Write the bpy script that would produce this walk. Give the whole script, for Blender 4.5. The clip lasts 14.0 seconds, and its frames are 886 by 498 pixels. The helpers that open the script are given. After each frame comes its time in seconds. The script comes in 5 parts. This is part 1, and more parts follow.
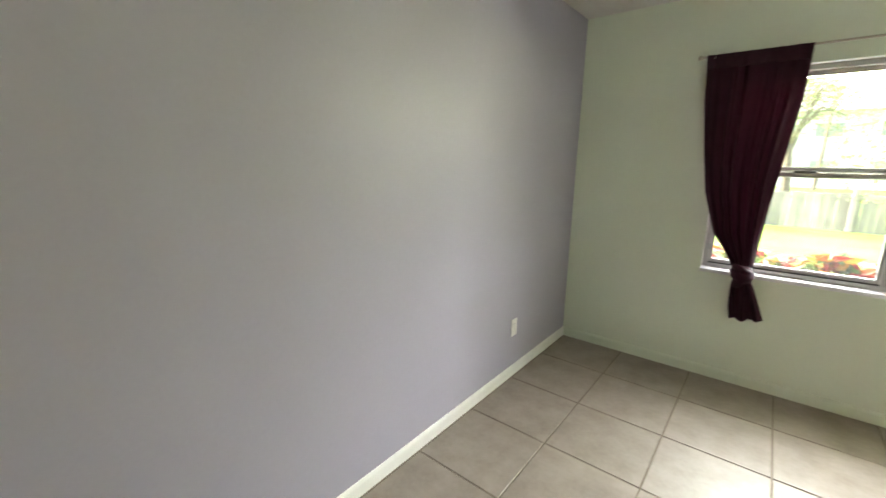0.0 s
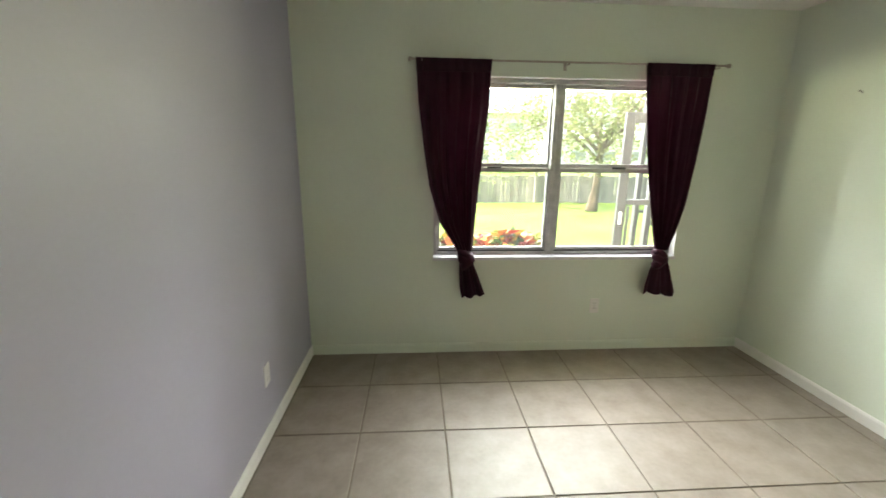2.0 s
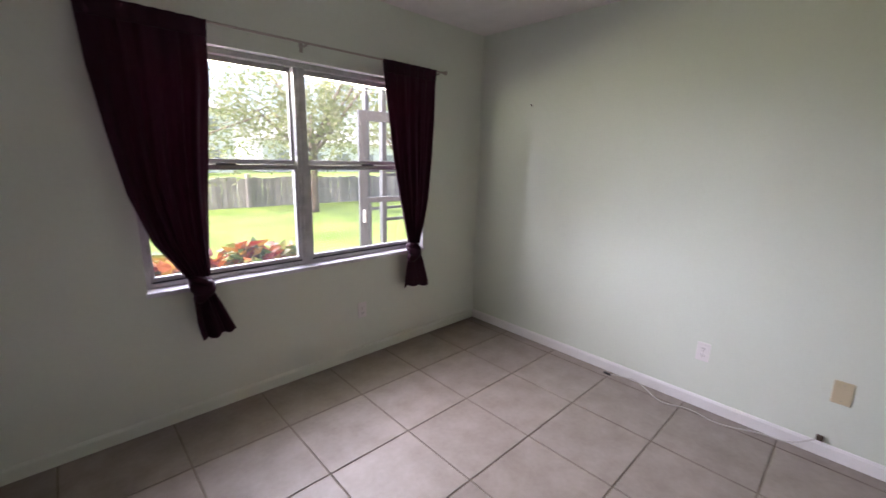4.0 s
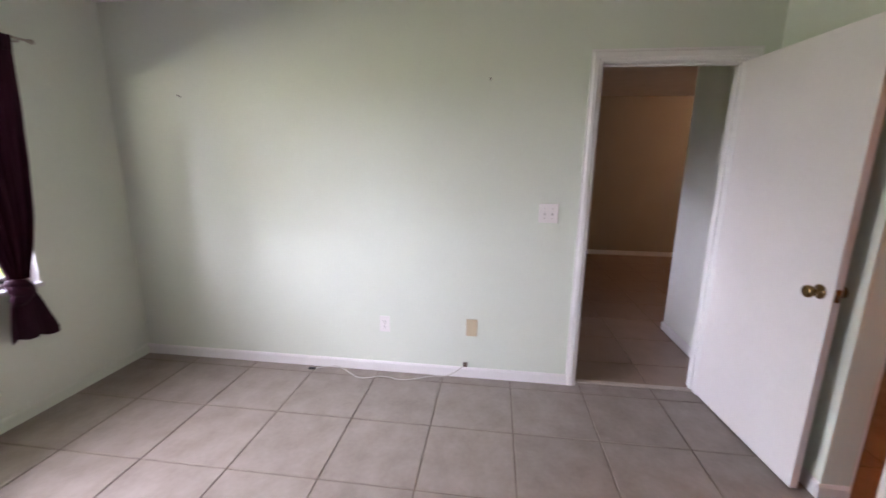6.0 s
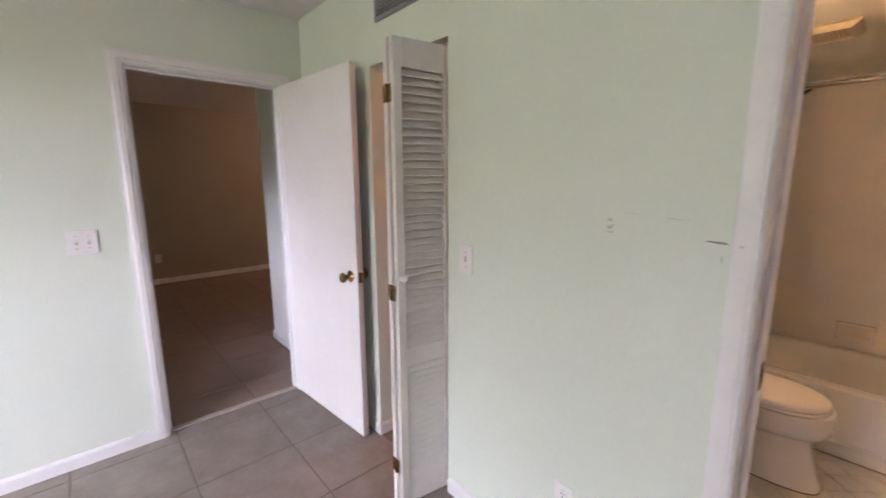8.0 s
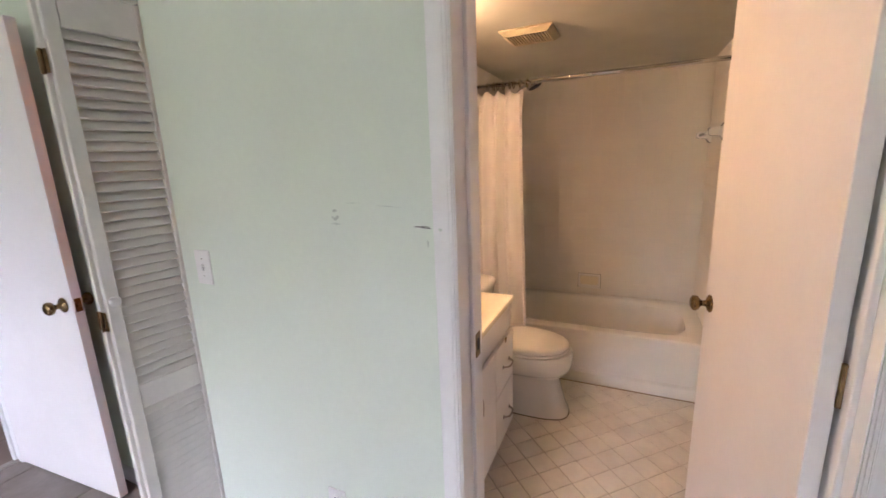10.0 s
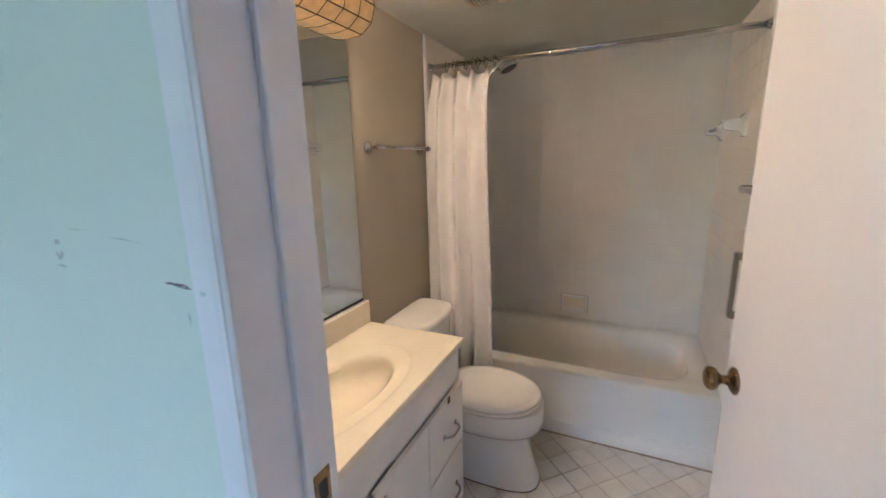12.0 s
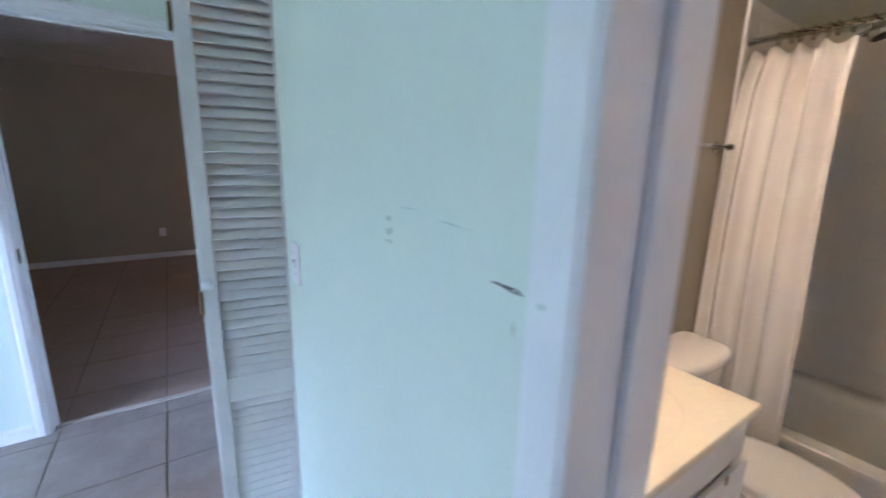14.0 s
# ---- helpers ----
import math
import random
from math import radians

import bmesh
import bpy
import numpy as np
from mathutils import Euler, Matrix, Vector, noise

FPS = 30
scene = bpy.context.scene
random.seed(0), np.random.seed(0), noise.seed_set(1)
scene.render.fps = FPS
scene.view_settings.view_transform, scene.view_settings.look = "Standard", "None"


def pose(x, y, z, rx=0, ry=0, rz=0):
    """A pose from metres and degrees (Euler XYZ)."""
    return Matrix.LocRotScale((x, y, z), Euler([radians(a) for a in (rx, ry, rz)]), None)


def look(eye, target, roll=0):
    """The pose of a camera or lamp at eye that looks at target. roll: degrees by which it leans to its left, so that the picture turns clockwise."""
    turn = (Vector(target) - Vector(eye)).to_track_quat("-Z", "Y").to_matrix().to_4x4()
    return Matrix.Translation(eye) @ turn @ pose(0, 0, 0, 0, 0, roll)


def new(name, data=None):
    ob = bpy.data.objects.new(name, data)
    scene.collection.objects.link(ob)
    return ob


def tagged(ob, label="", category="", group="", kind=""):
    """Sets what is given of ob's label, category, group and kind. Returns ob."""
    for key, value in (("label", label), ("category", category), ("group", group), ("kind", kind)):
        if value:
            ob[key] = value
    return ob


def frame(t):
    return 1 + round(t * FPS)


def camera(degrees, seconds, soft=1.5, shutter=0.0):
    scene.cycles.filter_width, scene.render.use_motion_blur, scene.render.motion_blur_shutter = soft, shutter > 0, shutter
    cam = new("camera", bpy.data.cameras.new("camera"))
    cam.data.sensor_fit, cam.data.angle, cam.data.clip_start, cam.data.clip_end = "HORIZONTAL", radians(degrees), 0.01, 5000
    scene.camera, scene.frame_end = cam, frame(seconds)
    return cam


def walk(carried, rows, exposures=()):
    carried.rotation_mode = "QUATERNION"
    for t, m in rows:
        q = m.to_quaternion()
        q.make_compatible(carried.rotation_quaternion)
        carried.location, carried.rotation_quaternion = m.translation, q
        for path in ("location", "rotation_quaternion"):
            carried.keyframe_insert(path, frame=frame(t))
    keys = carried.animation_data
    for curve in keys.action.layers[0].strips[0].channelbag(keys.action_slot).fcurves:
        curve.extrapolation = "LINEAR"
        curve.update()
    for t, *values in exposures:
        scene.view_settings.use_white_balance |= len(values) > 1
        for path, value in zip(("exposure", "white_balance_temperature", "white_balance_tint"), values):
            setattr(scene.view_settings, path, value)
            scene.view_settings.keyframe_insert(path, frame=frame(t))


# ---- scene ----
cam = camera(95.6, 14.0, shutter=0.35)
PATH = [
    (0, (1.18, 1.053, 1.422), (-0.048, 2.57, 0.988), 0.7),
    (0.5, (1.016, 1.128, 1.492), (0.15, 2.868, 1.022), 0.9),
    (1, (0.826, 1.145, 1.479), (0.333, 3.03, 1.029), 1.3),
    (1.5, (0.753, 1.185, 1.496), (0.601, 3.125, 1.036), 1.2),
    (2, (0.764, 1.358, 1.481), (0.896, 3.297, 1.009), 0.7),
    (2.2, (0.736, 1.452, 1.471), (1.002, 3.378, 1.005), 0.9),
    (4.3, (0.641, 1.769, 1.435), (2.12, 3.043, 0.999), 0.7),
    (4.5, (0.654, 1.73, 1.452), (2.214, 2.904, 1.018), 0.1),
    (5, (0.677, 1.687, 1.463), (2.417, 2.576, 1.034), 0.4),
    (5.5, (0.732, 1.643, 1.475), (2.593, 2.225, 1.031), 0.6),
    (6, (0.777, 1.575, 1.448), (2.715, 1.82, 1.022), 0.7),
    (6.5, (0.784, 1.545, 1.416), (2.737, 1.372, 1.021), 0.7),
    (7, (0.773, 1.444, 1.419), (2.642, 0.832, 1.054), 0.7),
    (7.5, (0.738, 1.312, 1.433), (2.437, 0.319, 1.079), 0.2),
    (8, (0.698, 1.219, 1.44), (2.17, -0.092, 1.097), -0.2),
    (8.5, (0.654, 1.155, 1.452), (1.906, -0.363, 1.094), -0.7),
    (9, (0.614, 1.103, 1.451), (1.67, -0.552, 1.073), -1.1),
    (9.2, (0.595, 1.088, 1.448), (1.584, -0.606, 1.06), -1.3),
    (11.3, (0.439, 0.613, 1.43), (1.192, -1.187, 0.99), -1.9),
    (11.5, (0.46, 0.557, 1.424), (1.205, -1.246, 0.983), -1.6),
    (12, (0.484, 0.382, 1.426), (1.305, -1.392, 1.001), -1.3),
    (12.5, (0.473, 0.222, 1.426), (1.495, -1.446, 1.009), -1.3),
    (13, (0.486, 0.157, 1.42), (1.715, -1.366, 1.009), -0.3),
    (13.5, (0.548, 0.202, 1.406), (2.017, -1.093, 1.004), 0.3),
    (14, (0.685, 0.366, 1.411), (2.304, -0.728, 0.984), 1.3),
]
walk(cam, [(t, look(eye, target, roll)) for t, eye, target, roll in PATH],
     [(0.0, 3.2, 7000, 6), (1.2, 2.95, 7000, 6), (2.2, 2.7, 7000, 6), (4.3, 2.05, 6200, 33), (5.5, 2.44, 6200, 33), (7.0, 2.8, 6150, 30), (8.5, 3.15, 6100, 34), (9.2, 3.18, 6000, 32),
      (11.3, 3.12, 5150, 24), (12.0, 3.1, 4520, 15), (12.5, 3.17, 4420, 10), (13.1, 3.28, 4280, 8), (13.6, 3.28, 4200, 9), (14.0, 3.27, 4480, 17)])

# ---- world, sun, large lights ----
world = bpy.data.worlds.new("world")
scene.world = world
world.use_nodes = True
wn = world.node_tree.nodes
sky = wn.new("ShaderNodeTexSky")
sky.sky_type = 'NISHITA'
sky.sun_disc = False
sky.sun_elevation = radians(46)
sky.sun_rotation = radians(270)
sky.air_density, sky.dust_density, sky.ozone_density = 1.0, 3.0, 1.0
wn["Background"].inputs["Strength"].default_value = 0.15
world.node_tree.links.new(sky.outputs[0], wn["Background"].inputs["Color"])


def lamp(name, kind, where, power, colour, size=0.1, turn=(0, 0, 0)):
    data = bpy.data.lights.new(name, kind)
    data.energy, data.color = power, colour
    if kind == 'SUN':
        data.angle = size
    elif kind == 'AREA':
        data.shape, data.size, data.size_y = 'RECTANGLE', size[0], size[1]
    else:
        data.shadow_soft_size = size
    ob = new(name, data)
    ob.matrix_basis = pose(*where, *turn)
    return ob


XM_LAMP = 1.352
lamp("sun", 'SUN', (0, 0, 20), 5.0, (1.0, 0.95, 0.86), radians(0.6), (4, -44, 0))
# unseen lamp added above the lawn; sends bright sky-like light into the window
lamp("window_sky_fill", 'AREA', (1.78, 6.4, 3.85), 120.0, (0.92, 0.93, 1.0), (5.0, 1.6), (-47, 0, 0))
# strip lamp added at the head of the window opening, outside the panes, as daylight
lamp("window_strip_fill", 'AREA', (1.78, 4.300, 1.888), 7.0, (0.96, 0.99, 0.68), (1.70, 0.018), (-90, 0, 0))
# hazy bright sky low over the far gardens
lamp("hazy_sky", 'AREA', (6.0, 80.0, 36.0), 5.2 * math.pi * 200 * 74, (0.90, 0.95, 1.0), (200.0, 74.0), (-90, 0, 0))
lamp("bath_bulb", 'POINT', (XM_LAMP, -0.500, 1.950), 5.0, (1.0, 0.62, 0.29), 0.05)
lamp("closet_bulb", 'POINT', (2.36, -1.0, 2.16), 2.6, (1.0, 0.37, 0.11), 0.05)
lamp("far_room_bulb", 'POINT', (6.3, -2.2, 2.25), 3.8, (1.0, 0.62, 0.32), 0.06)


# ---- materials ----
def material(name, colour, rough=0.6, metal=0.0, vary=0.06, scale=6.0, fine=60.0, bump=0.05, bump_scale=120.0,
             tint=None, gloss=0.5, random_amount=0.0, transmission=0.0):
    m = bpy.data.materials.new(name)
    m.use_nodes = True
    t = m.node_tree
    n, l = t.nodes, t.links
    b = n["Principled BSDF"]
    b.inputs["Roughness"].default_value = rough
    b.inputs["Metallic"].default_value = metal
    b.inputs["Specular IOR Level"].default_value = gloss
    b.inputs["Transmission Weight"].default_value = transmission
    co = n.new("ShaderNodeTexCoord")
    geo = n.new("ShaderNodeNewGeometry")
    big = n.new("ShaderNodeTexNoise")
    big.inputs["Scale"].default_value = scale
    big.inputs["Detail"].default_value = 5
    small = n.new("ShaderNodeTexNoise")
    small.inputs["Scale"].default_value = fine
    small.inputs["Detail"].default_value = 3
    for tex in (big, small):
        l.new(geo.outputs["Position"], tex.inputs["Vector"])
    add = n.new("ShaderNodeMath")
    add.operation = 'MULTIPLY_ADD'
    l.new(small.outputs["Fac"], add.inputs[0])
    add.inputs[1].default_value = 0.35
    l.new(big.outputs["Fac"], add.inputs[2])
    ramp = n.new("ShaderNodeMapRange")
    ramp.inputs["From Min"].default_value, ramp.inputs["From Max"].default_value = 0.42, 0.93
    l.new(add.outputs[0], ramp.inputs["Value"])
    mix = n.new("ShaderNodeMix")
    mix.data_type = 'RGBA'
    c = Vector(colour)
    other = Vector(tint) if tint else c * (1 - 2 * vary)
    mix.inputs["A"].default_value = (*(c * (1 + vary)), 1)
    mix.inputs["B"].default_value = (*other, 1)
    l.new(ramp.outputs["Result"], mix.inputs["Factor"])
    out = mix.outputs["Result"]
    if random_amount:
        info = n.new("ShaderNodeObjectInfo")
        rr = n.new("ShaderNodeMapRange")
        rr.inputs["To Min"].default_value, rr.inputs["To Max"].default_value = 1 - random_amount, 1 + random_amount
        l.new(info.outputs["Random"], rr.inputs["Value"])
        sc = n.new("ShaderNodeMix")
        sc.data_type, sc.blend_type = 'RGBA', 'MULTIPLY'
        sc.inputs["Factor"].default_value = 1
        l.new(out, sc.inputs["A"])
        l.new(rr.outputs["Result"], sc.inputs["B"])
        out = sc.outputs["Result"]
    l.new(out, b.inputs["Base Color"])
    if bump:
        bn = n.new("ShaderNodeTexNoise")
        bn.inputs["Scale"].default_value = bump_scale
        bn.inputs["Detail"].default_value = 4
        l.new(geo.outputs["Position"], bn.inputs["Vector"])
        bu = n.new("ShaderNodeBump")
        bu.inputs["Strength"].default_value = bump
        bu.inputs["Distance"].default_value = 0.01
        l.new(bn.outputs["Fac"], bu.inputs["Height"])
        l.new(bu.outputs["Normal"], b.inputs["Normal"])
    return m


def island_colours(name, colours, rough=0.55, translucent=0.3):
    """A leaf material whose colour changes from leaf to leaf."""
    m = bpy.data.materials.new(name)
    m.use_nodes = True
    n, l = m.node_tree.nodes, m.node_tree.links
    b = n["Principled BSDF"]
    b.inputs["Roughness"].default_value = rough
    geo = n.new("ShaderNodeNewGeometry")
    ramp = n.new("ShaderNodeValToRGB")
    ramp.color_ramp.interpolation = 'CONSTANT'
    while len(ramp.color_ramp.elements) < len(colours):
        ramp.color_ramp.elements.new(0.5)
    for i, (e, c) in enumerate(zip(ramp.color_ramp.elements, colours)):
        e.position, e.color = i / len(colours), (*c, 1)
    l.new(geo.outputs["Random Per Island"], ramp.inputs["Fac"])
    l.new(ramp.outputs["Color"], b.inputs["Base Color"])
    tr = n.new("ShaderNodeBsdfTranslucent")
    l.new(ramp.outputs["Color"], tr.inputs["Color"])
    mix = n.new("ShaderNodeMixShader")
    mix.inputs[0].default_value = translucent
    l.new(b.outputs[0], mix.inputs[1])
    l.new(tr.outputs[0], mix.inputs[2])
    l.new(mix.outputs[0], n["Material Output"].inputs["Surface"])
    return m


def glowing(name, colour, strength, base=(0.8, 0.6, 0.3)):
    m = material(name, base, 0.3, vary=0.15, scale=25)
    b = m.node_tree.nodes["Principled BSDF"]
    b.inputs["Emission Color"].default_value = (*colour, 1)
    b.inputs["Emission Strength"].default_value = strength
    return m


def clear_glass(name):
    m = bpy.data.materials.new(name)
    m.use_nodes = True
    n, l = m.node_tree.nodes, m.node_tree.links
    glossy = n.new("ShaderNodeBsdfGlossy")
    glossy.inputs["Roughness"].default_value = 0.02
    clear = n.new("ShaderNodeBsdfTransparent")
    clear.inputs["Color"].default_value = (0.93, 0.96, 0.94, 1)
    fres = n.new("ShaderNodeFresnel")
    fres.inputs["IOR"].default_value = 1.35
    mix = n.new("ShaderNodeMixShader")
    l.new(fres.outputs[0], mix.inputs[0])
    l.new(clear.outputs[0], mix.inputs[1])
    l.new(glossy.outputs[0], mix.inputs[2])
    # slight haze put into the glass to wash out the bright view outside
    haze = n.new("ShaderNodeBsdfTranslucent")
    haze.inputs["Color"].default_value = (0.9, 0.92, 0.9, 1)
    veil = n.new("ShaderNodeMixShader")
    veil.inputs[0].default_value = 0.006
    l.new(mix.outputs[0], veil.inputs[1])
    l.new(haze.outputs[0], veil.inputs[2])
    l.new(veil.outputs[0], n["Material Output"].inputs["Surface"])
    return m


M_GREEN = material("pale_green_paint", (0.70, 0.755, 0.66), 0.5, vary=0.025, scale=1.5, bump=0.06, bump_scale=160)
M_LILAC = material("lilac_grey_paint", (0.40, 0.38, 0.475), 0.5, vary=0.03, scale=1.3, bump=0.06, bump_scale=160)
M_CEIL = material("textured_ceiling_paint", (0.74, 0.72, 0.70), 0.9, vary=0.03, bump=0.5, bump_scale=75)
M_TRIM = material("white_trim_paint", (0.80, 0.79, 0.78), 0.38, vary=0.02, scale=9, bump=0.012, bump_scale=40)
M_DOOR = material("white_door_paint", (0.80, 0.77, 0.76), 0.42, vary=0.025, scale=3, bump=0.04, bump_scale=60)
M_LOUVRE = material("white_louvre_paint", (0.76, 0.73, 0.68), 0.45, vary=0.04, scale=12, bump=0.05)
M_TILE = material("beige_floor_tile", (0.285, 0.24, 0.21), 0.46, vary=0.05, scale=7, fine=38, bump=0.03, bump_scale=30,
                  tint=(0.205, 0.170, 0.145), gloss=0.55, random_amount=0.05)
# the floor tile again, browner and darker: the dim hall's shade is in its colour
M_HTILE = material("shaded_hall_tile", (0.25, 0.175, 0.138), 0.34, vary=0.06, scale=7, fine=38, bump=0.03, bump_scale=30, random_amount=0.05)
M_GROUT = material("brown_grout", (0.20, 0.165, 0.13), 0.9, vary=0.15, scale=10, bump=0.2)
M_BTILE = material("cream_bath_floor_tile", (0.72, 0.67, 0.58), 0.3, vary=0.04, scale=9, bump=0.04, tint=(0.62, 0.57, 0.49), random_amount=0.04)
M_BGROUT = material("tan_bath_grout", (0.36, 0.28, 0.20), 0.9, vary=0.15, bump=0.2)
M_WTILE = material("white_wall_tile", (0.78, 0.73, 0.63), 0.36, vary=0.02, scale=4, bump=0.01, random_amount=0.012)
M_WGROUT = material("white_wall_grout", (0.76, 0.71, 0.61), 0.8, vary=0.05)
M_TAUPE = material("taupe_bath_paint", (0.39, 0.345, 0.255), 0.55, vary=0.03, scale=2, bump=0.06, bump_scale=160)
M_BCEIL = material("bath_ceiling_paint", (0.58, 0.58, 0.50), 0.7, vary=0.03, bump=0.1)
M_HALL = material("hall_taupe_paint", (0.38, 0.33, 0.255), 0.6, vary=0.03, scale=2, bump=0.06)
M_HALLGREY = material("hall_grey_paint", (0.74, 0.76, 0.70), 0.6, vary=0.03, scale=2, bump=0.06)
M_CLOSET = material("closet_cream_paint", (0.60, 0.48, 0.38), 0.6, vary=0.03, bump=0.06)
M_ALU = material("weathered_aluminium", (0.46, 0.45, 0.44), 0.45, 0.3, vary=0.10, scale=18, bump=0.05)
M_SILL = material("pale_marble_sill", (0.70, 0.70, 0.74), 0.3, vary=0.08, scale=14, bump=0.02)
M_STRIP = material("worn_stone_strip", (0.44, 0.385, 0.335), 0.5, vary=0.08, scale=14, bump=0.03)
M_GLASS = clear_glass("window_glass")
M_CURTAIN = material("burgundy_curtain_cloth", (0.034, 0.006, 0.018), 0.6, vary=0.12, scale=8, fine=200, bump=0.02, bump_scale=300, gloss=0.18)

M_POCKET = material("burgundy_double_cloth", (0.030, 0.006, 0.016), 0.6, vary=0.12, scale=8, fine=200, bump=0.02, bump_scale=300, gloss=0.15)


def see_through_cloth(m, colour, share):
    """Let some light through a thin cloth."""
    n, l = m.node_tree.nodes, m.node_tree.links
    tr = n.new("ShaderNodeBsdfTranslucent")
    tr.inputs["Color"].default_value = (*colour, 1)
    mix = n.new("ShaderNodeMixShader")
    mix.inputs[0].default_value = share
    l.new(n["Principled BSDF"].outputs[0], mix.inputs[1])
    l.new(tr.outputs[0], mix.inputs[2])
    l.new(mix.outputs[0], n["Material Output"].inputs["Surface"])


see_through_cloth(M_CURTAIN, (0.12, 0.032, 0.058), 0.16)
M_ROD = material("brushed_steel_rod", (0.42, 0.38, 0.34), 0.35, 0.9, vary=0.08, scale=30, bump=0.0)
M_CHROME = material("polished_chrome", (0.56, 0.56, 0.56), 0.07, 1.0, vary=0.03, scale=30, bump=0.0)
M_BRASS = material("aged_brass", (0.30, 0.195, 0.085), 0.2, 1.0, vary=0.25, scale=40, bump=0.03)
M_PLATE = material("white_plate_plastic", (0.80, 0.78, 0.76), 0.3, vary=0.02, bump=0.0)
M_CREAM = material("yellowed_plate_plastic", (0.58, 0.50, 0.33), 0.35, vary=0.04, bump=0.0)
M_SLOT = material("grey_switch_slot", (0.45, 0.43, 0.41), 0.5, vary=0.05, bump=0.0)
M_DARK = material("dark_slot", (0.03, 0.03, 0.03), 0.7, vary=0.1, bump=0.0)
M_VENT = material("grey_vent_metal", (0.28, 0.28, 0.28), 0.5, 0.4, vary=0.1, scale=30)
M_PORC = material("white_porcelain", (0.82, 0.79, 0.735), 0.10, vary=0.015, scale=5, bump=0.0)
M_TUB = material("white_enamel", (0.78, 0.75, 0.68), 0.12, vary=0.02, scale=4, bump=0.0)
M_MARBLE = material("cream_cultured_marble", (0.82, 0.745, 0.575), 0.16, vary=0.03, scale=5, bump=0.0)
M_CABINET = material("white_cabinet_paint", (0.76, 0.74, 0.70), 0.4, vary=0.03, scale=7, bump=0.04)
M_SHOWER = material("white_shower_cloth", (0.82, 0.79, 0.74), 0.8, vary=0.015, scale=6, fine=200, bump=0.012, bump_scale=300)
M_MIRROR = material("mirror_silver", (0.86, 0.88, 0.86), 0.01, 1.0, vary=0.0, bump=0.0)
M_SCUFF = material("grey_scuff", (0.60, 0.65, 0.575), 0.8, vary=0.2, scale=80)
M_SCRATCH = material("dark_scratch", (0.16, 0.15, 0.14), 0.8, vary=0.3, scale=120)
M_CABLE = material("grey_white_cable", (0.55, 0.52, 0.48), 0.5, vary=0.1)
M_GRASS = material("lawn_grass", (0.130, 0.170, 0.040), 0.95, gloss=0.05, vary=0.2, scale=0.8, fine=13, bump=0.6, bump_scale=30, tint=(0.062, 0.105, 0.016))
M_FENCE = material("weathered_fence_wood", (0.26, 0.23, 0.21), 0.85, vary=0.15, scale=4, fine=60, bump=0.2, random_amount=0.2)
M_BARK = material("tree_bark", (0.14, 0.10, 0.07), 0.9, vary=0.25, scale=12, bump=0.5, bump_scale=30)
M_LEAF = island_colours("tree_leaves", [(0.14, 0.155, 0.05), (0.17, 0.18, 0.07), (0.21, 0.21, 0.10), (0.11, 0.135, 0.035)], 0.6, 0.55)
M_CROTON = island_colours("croton_leaves", [(0.19, 0.018, 0.010), (0.26, 0.065, 0.010), (0.26, 0.125, 0.016), (0.12, 0.115, 0.018), (0.15, 0.012, 0.014), (0.04, 0.07, 0.01)], 0.5)
M_STUCCO = material("white_stucco", (0.72, 0.70, 0.66), 0.9, vary=0.06, scale=3, bump=0.3)
M_SHINGLE = material("grey_roof_shingle", (0.22, 0.21, 0.20), 0.9, vary=0.2, scale=8, bump=0.3)
M_SCREEN = material("grey_enclosure_frame", (0.050, 0.049, 0.053), 0.5, vary=0.06, scale=10)
M_EXT = material("house_outside_stucco", (0.50, 0.38, 0.28), 0.9, vary=0.08, scale=5, bump=0.3)


# ---- mesh helpers ----
def finish(bm, name, mat, smooth=False):
    me = bpy.data.meshes.new(name)
    bmesh.ops.recalc_face_normals(bm, faces=bm.faces)
    bm.to_mesh(me)
    bm.free()
    for m in (mat if isinstance(mat, (list, tuple)) else [mat]):
        me.materials.append(m)
    if smooth:
        me.shade_smooth()
    return me


def part(name, bm, mat, parent=None, label="", smooth=False):
    ob = new(name, finish(bm, name, mat, smooth))
    if parent is not None:
        ob.parent = parent
    if label:
        ob["label"] = label
    return ob


def thing(name, label, category, group="", kind="", at=(0, 0, 0), turn=(0, 0, 0)):
    ob = new(name)
    ob.matrix_basis = pose(*at, *turn)
    ob.empty_display_size = 0.05
    return tagged(ob, label, category, group, kind)


def box(bm, x0, y0, z0, x1, y1, z1, bevel=0.0, seg=2, turn=None):
    """An upright box from corner to corner, its edges rounded by bevel."""
    x0, x1 = min(x0, x1), max(x0, x1)
    y0, y1 = min(y0, y1), max(y0, y1)
    z0, z1 = min(z0, z1), max(z0, z1)
    m = Matrix.Translation(((x0 + x1) / 2, (y0 + y1) / 2, (z0 + z1) / 2)) @ Matrix.Diagonal((x1 - x0, y1 - y0, z1 - z0, 1))
    if turn is not None:
        m = turn @ m
    vs = bmesh.ops.create_cube(bm, size=1, matrix=m)["verts"]
    if bevel:
        es = list({e for v in vs for e in v.link_edges})
        bmesh.ops.bevel(bm, geom=es, offset=bevel, segments=seg, affect='EDGES', profile=0.5)
    return bm


def boxed(x0, y0, z0, x1, y1, z1, bevel=0.0, seg=2, turn=None):
    return box(bmesh.new(), x0, y0, z0, x1, y1, z1, bevel, seg, turn)


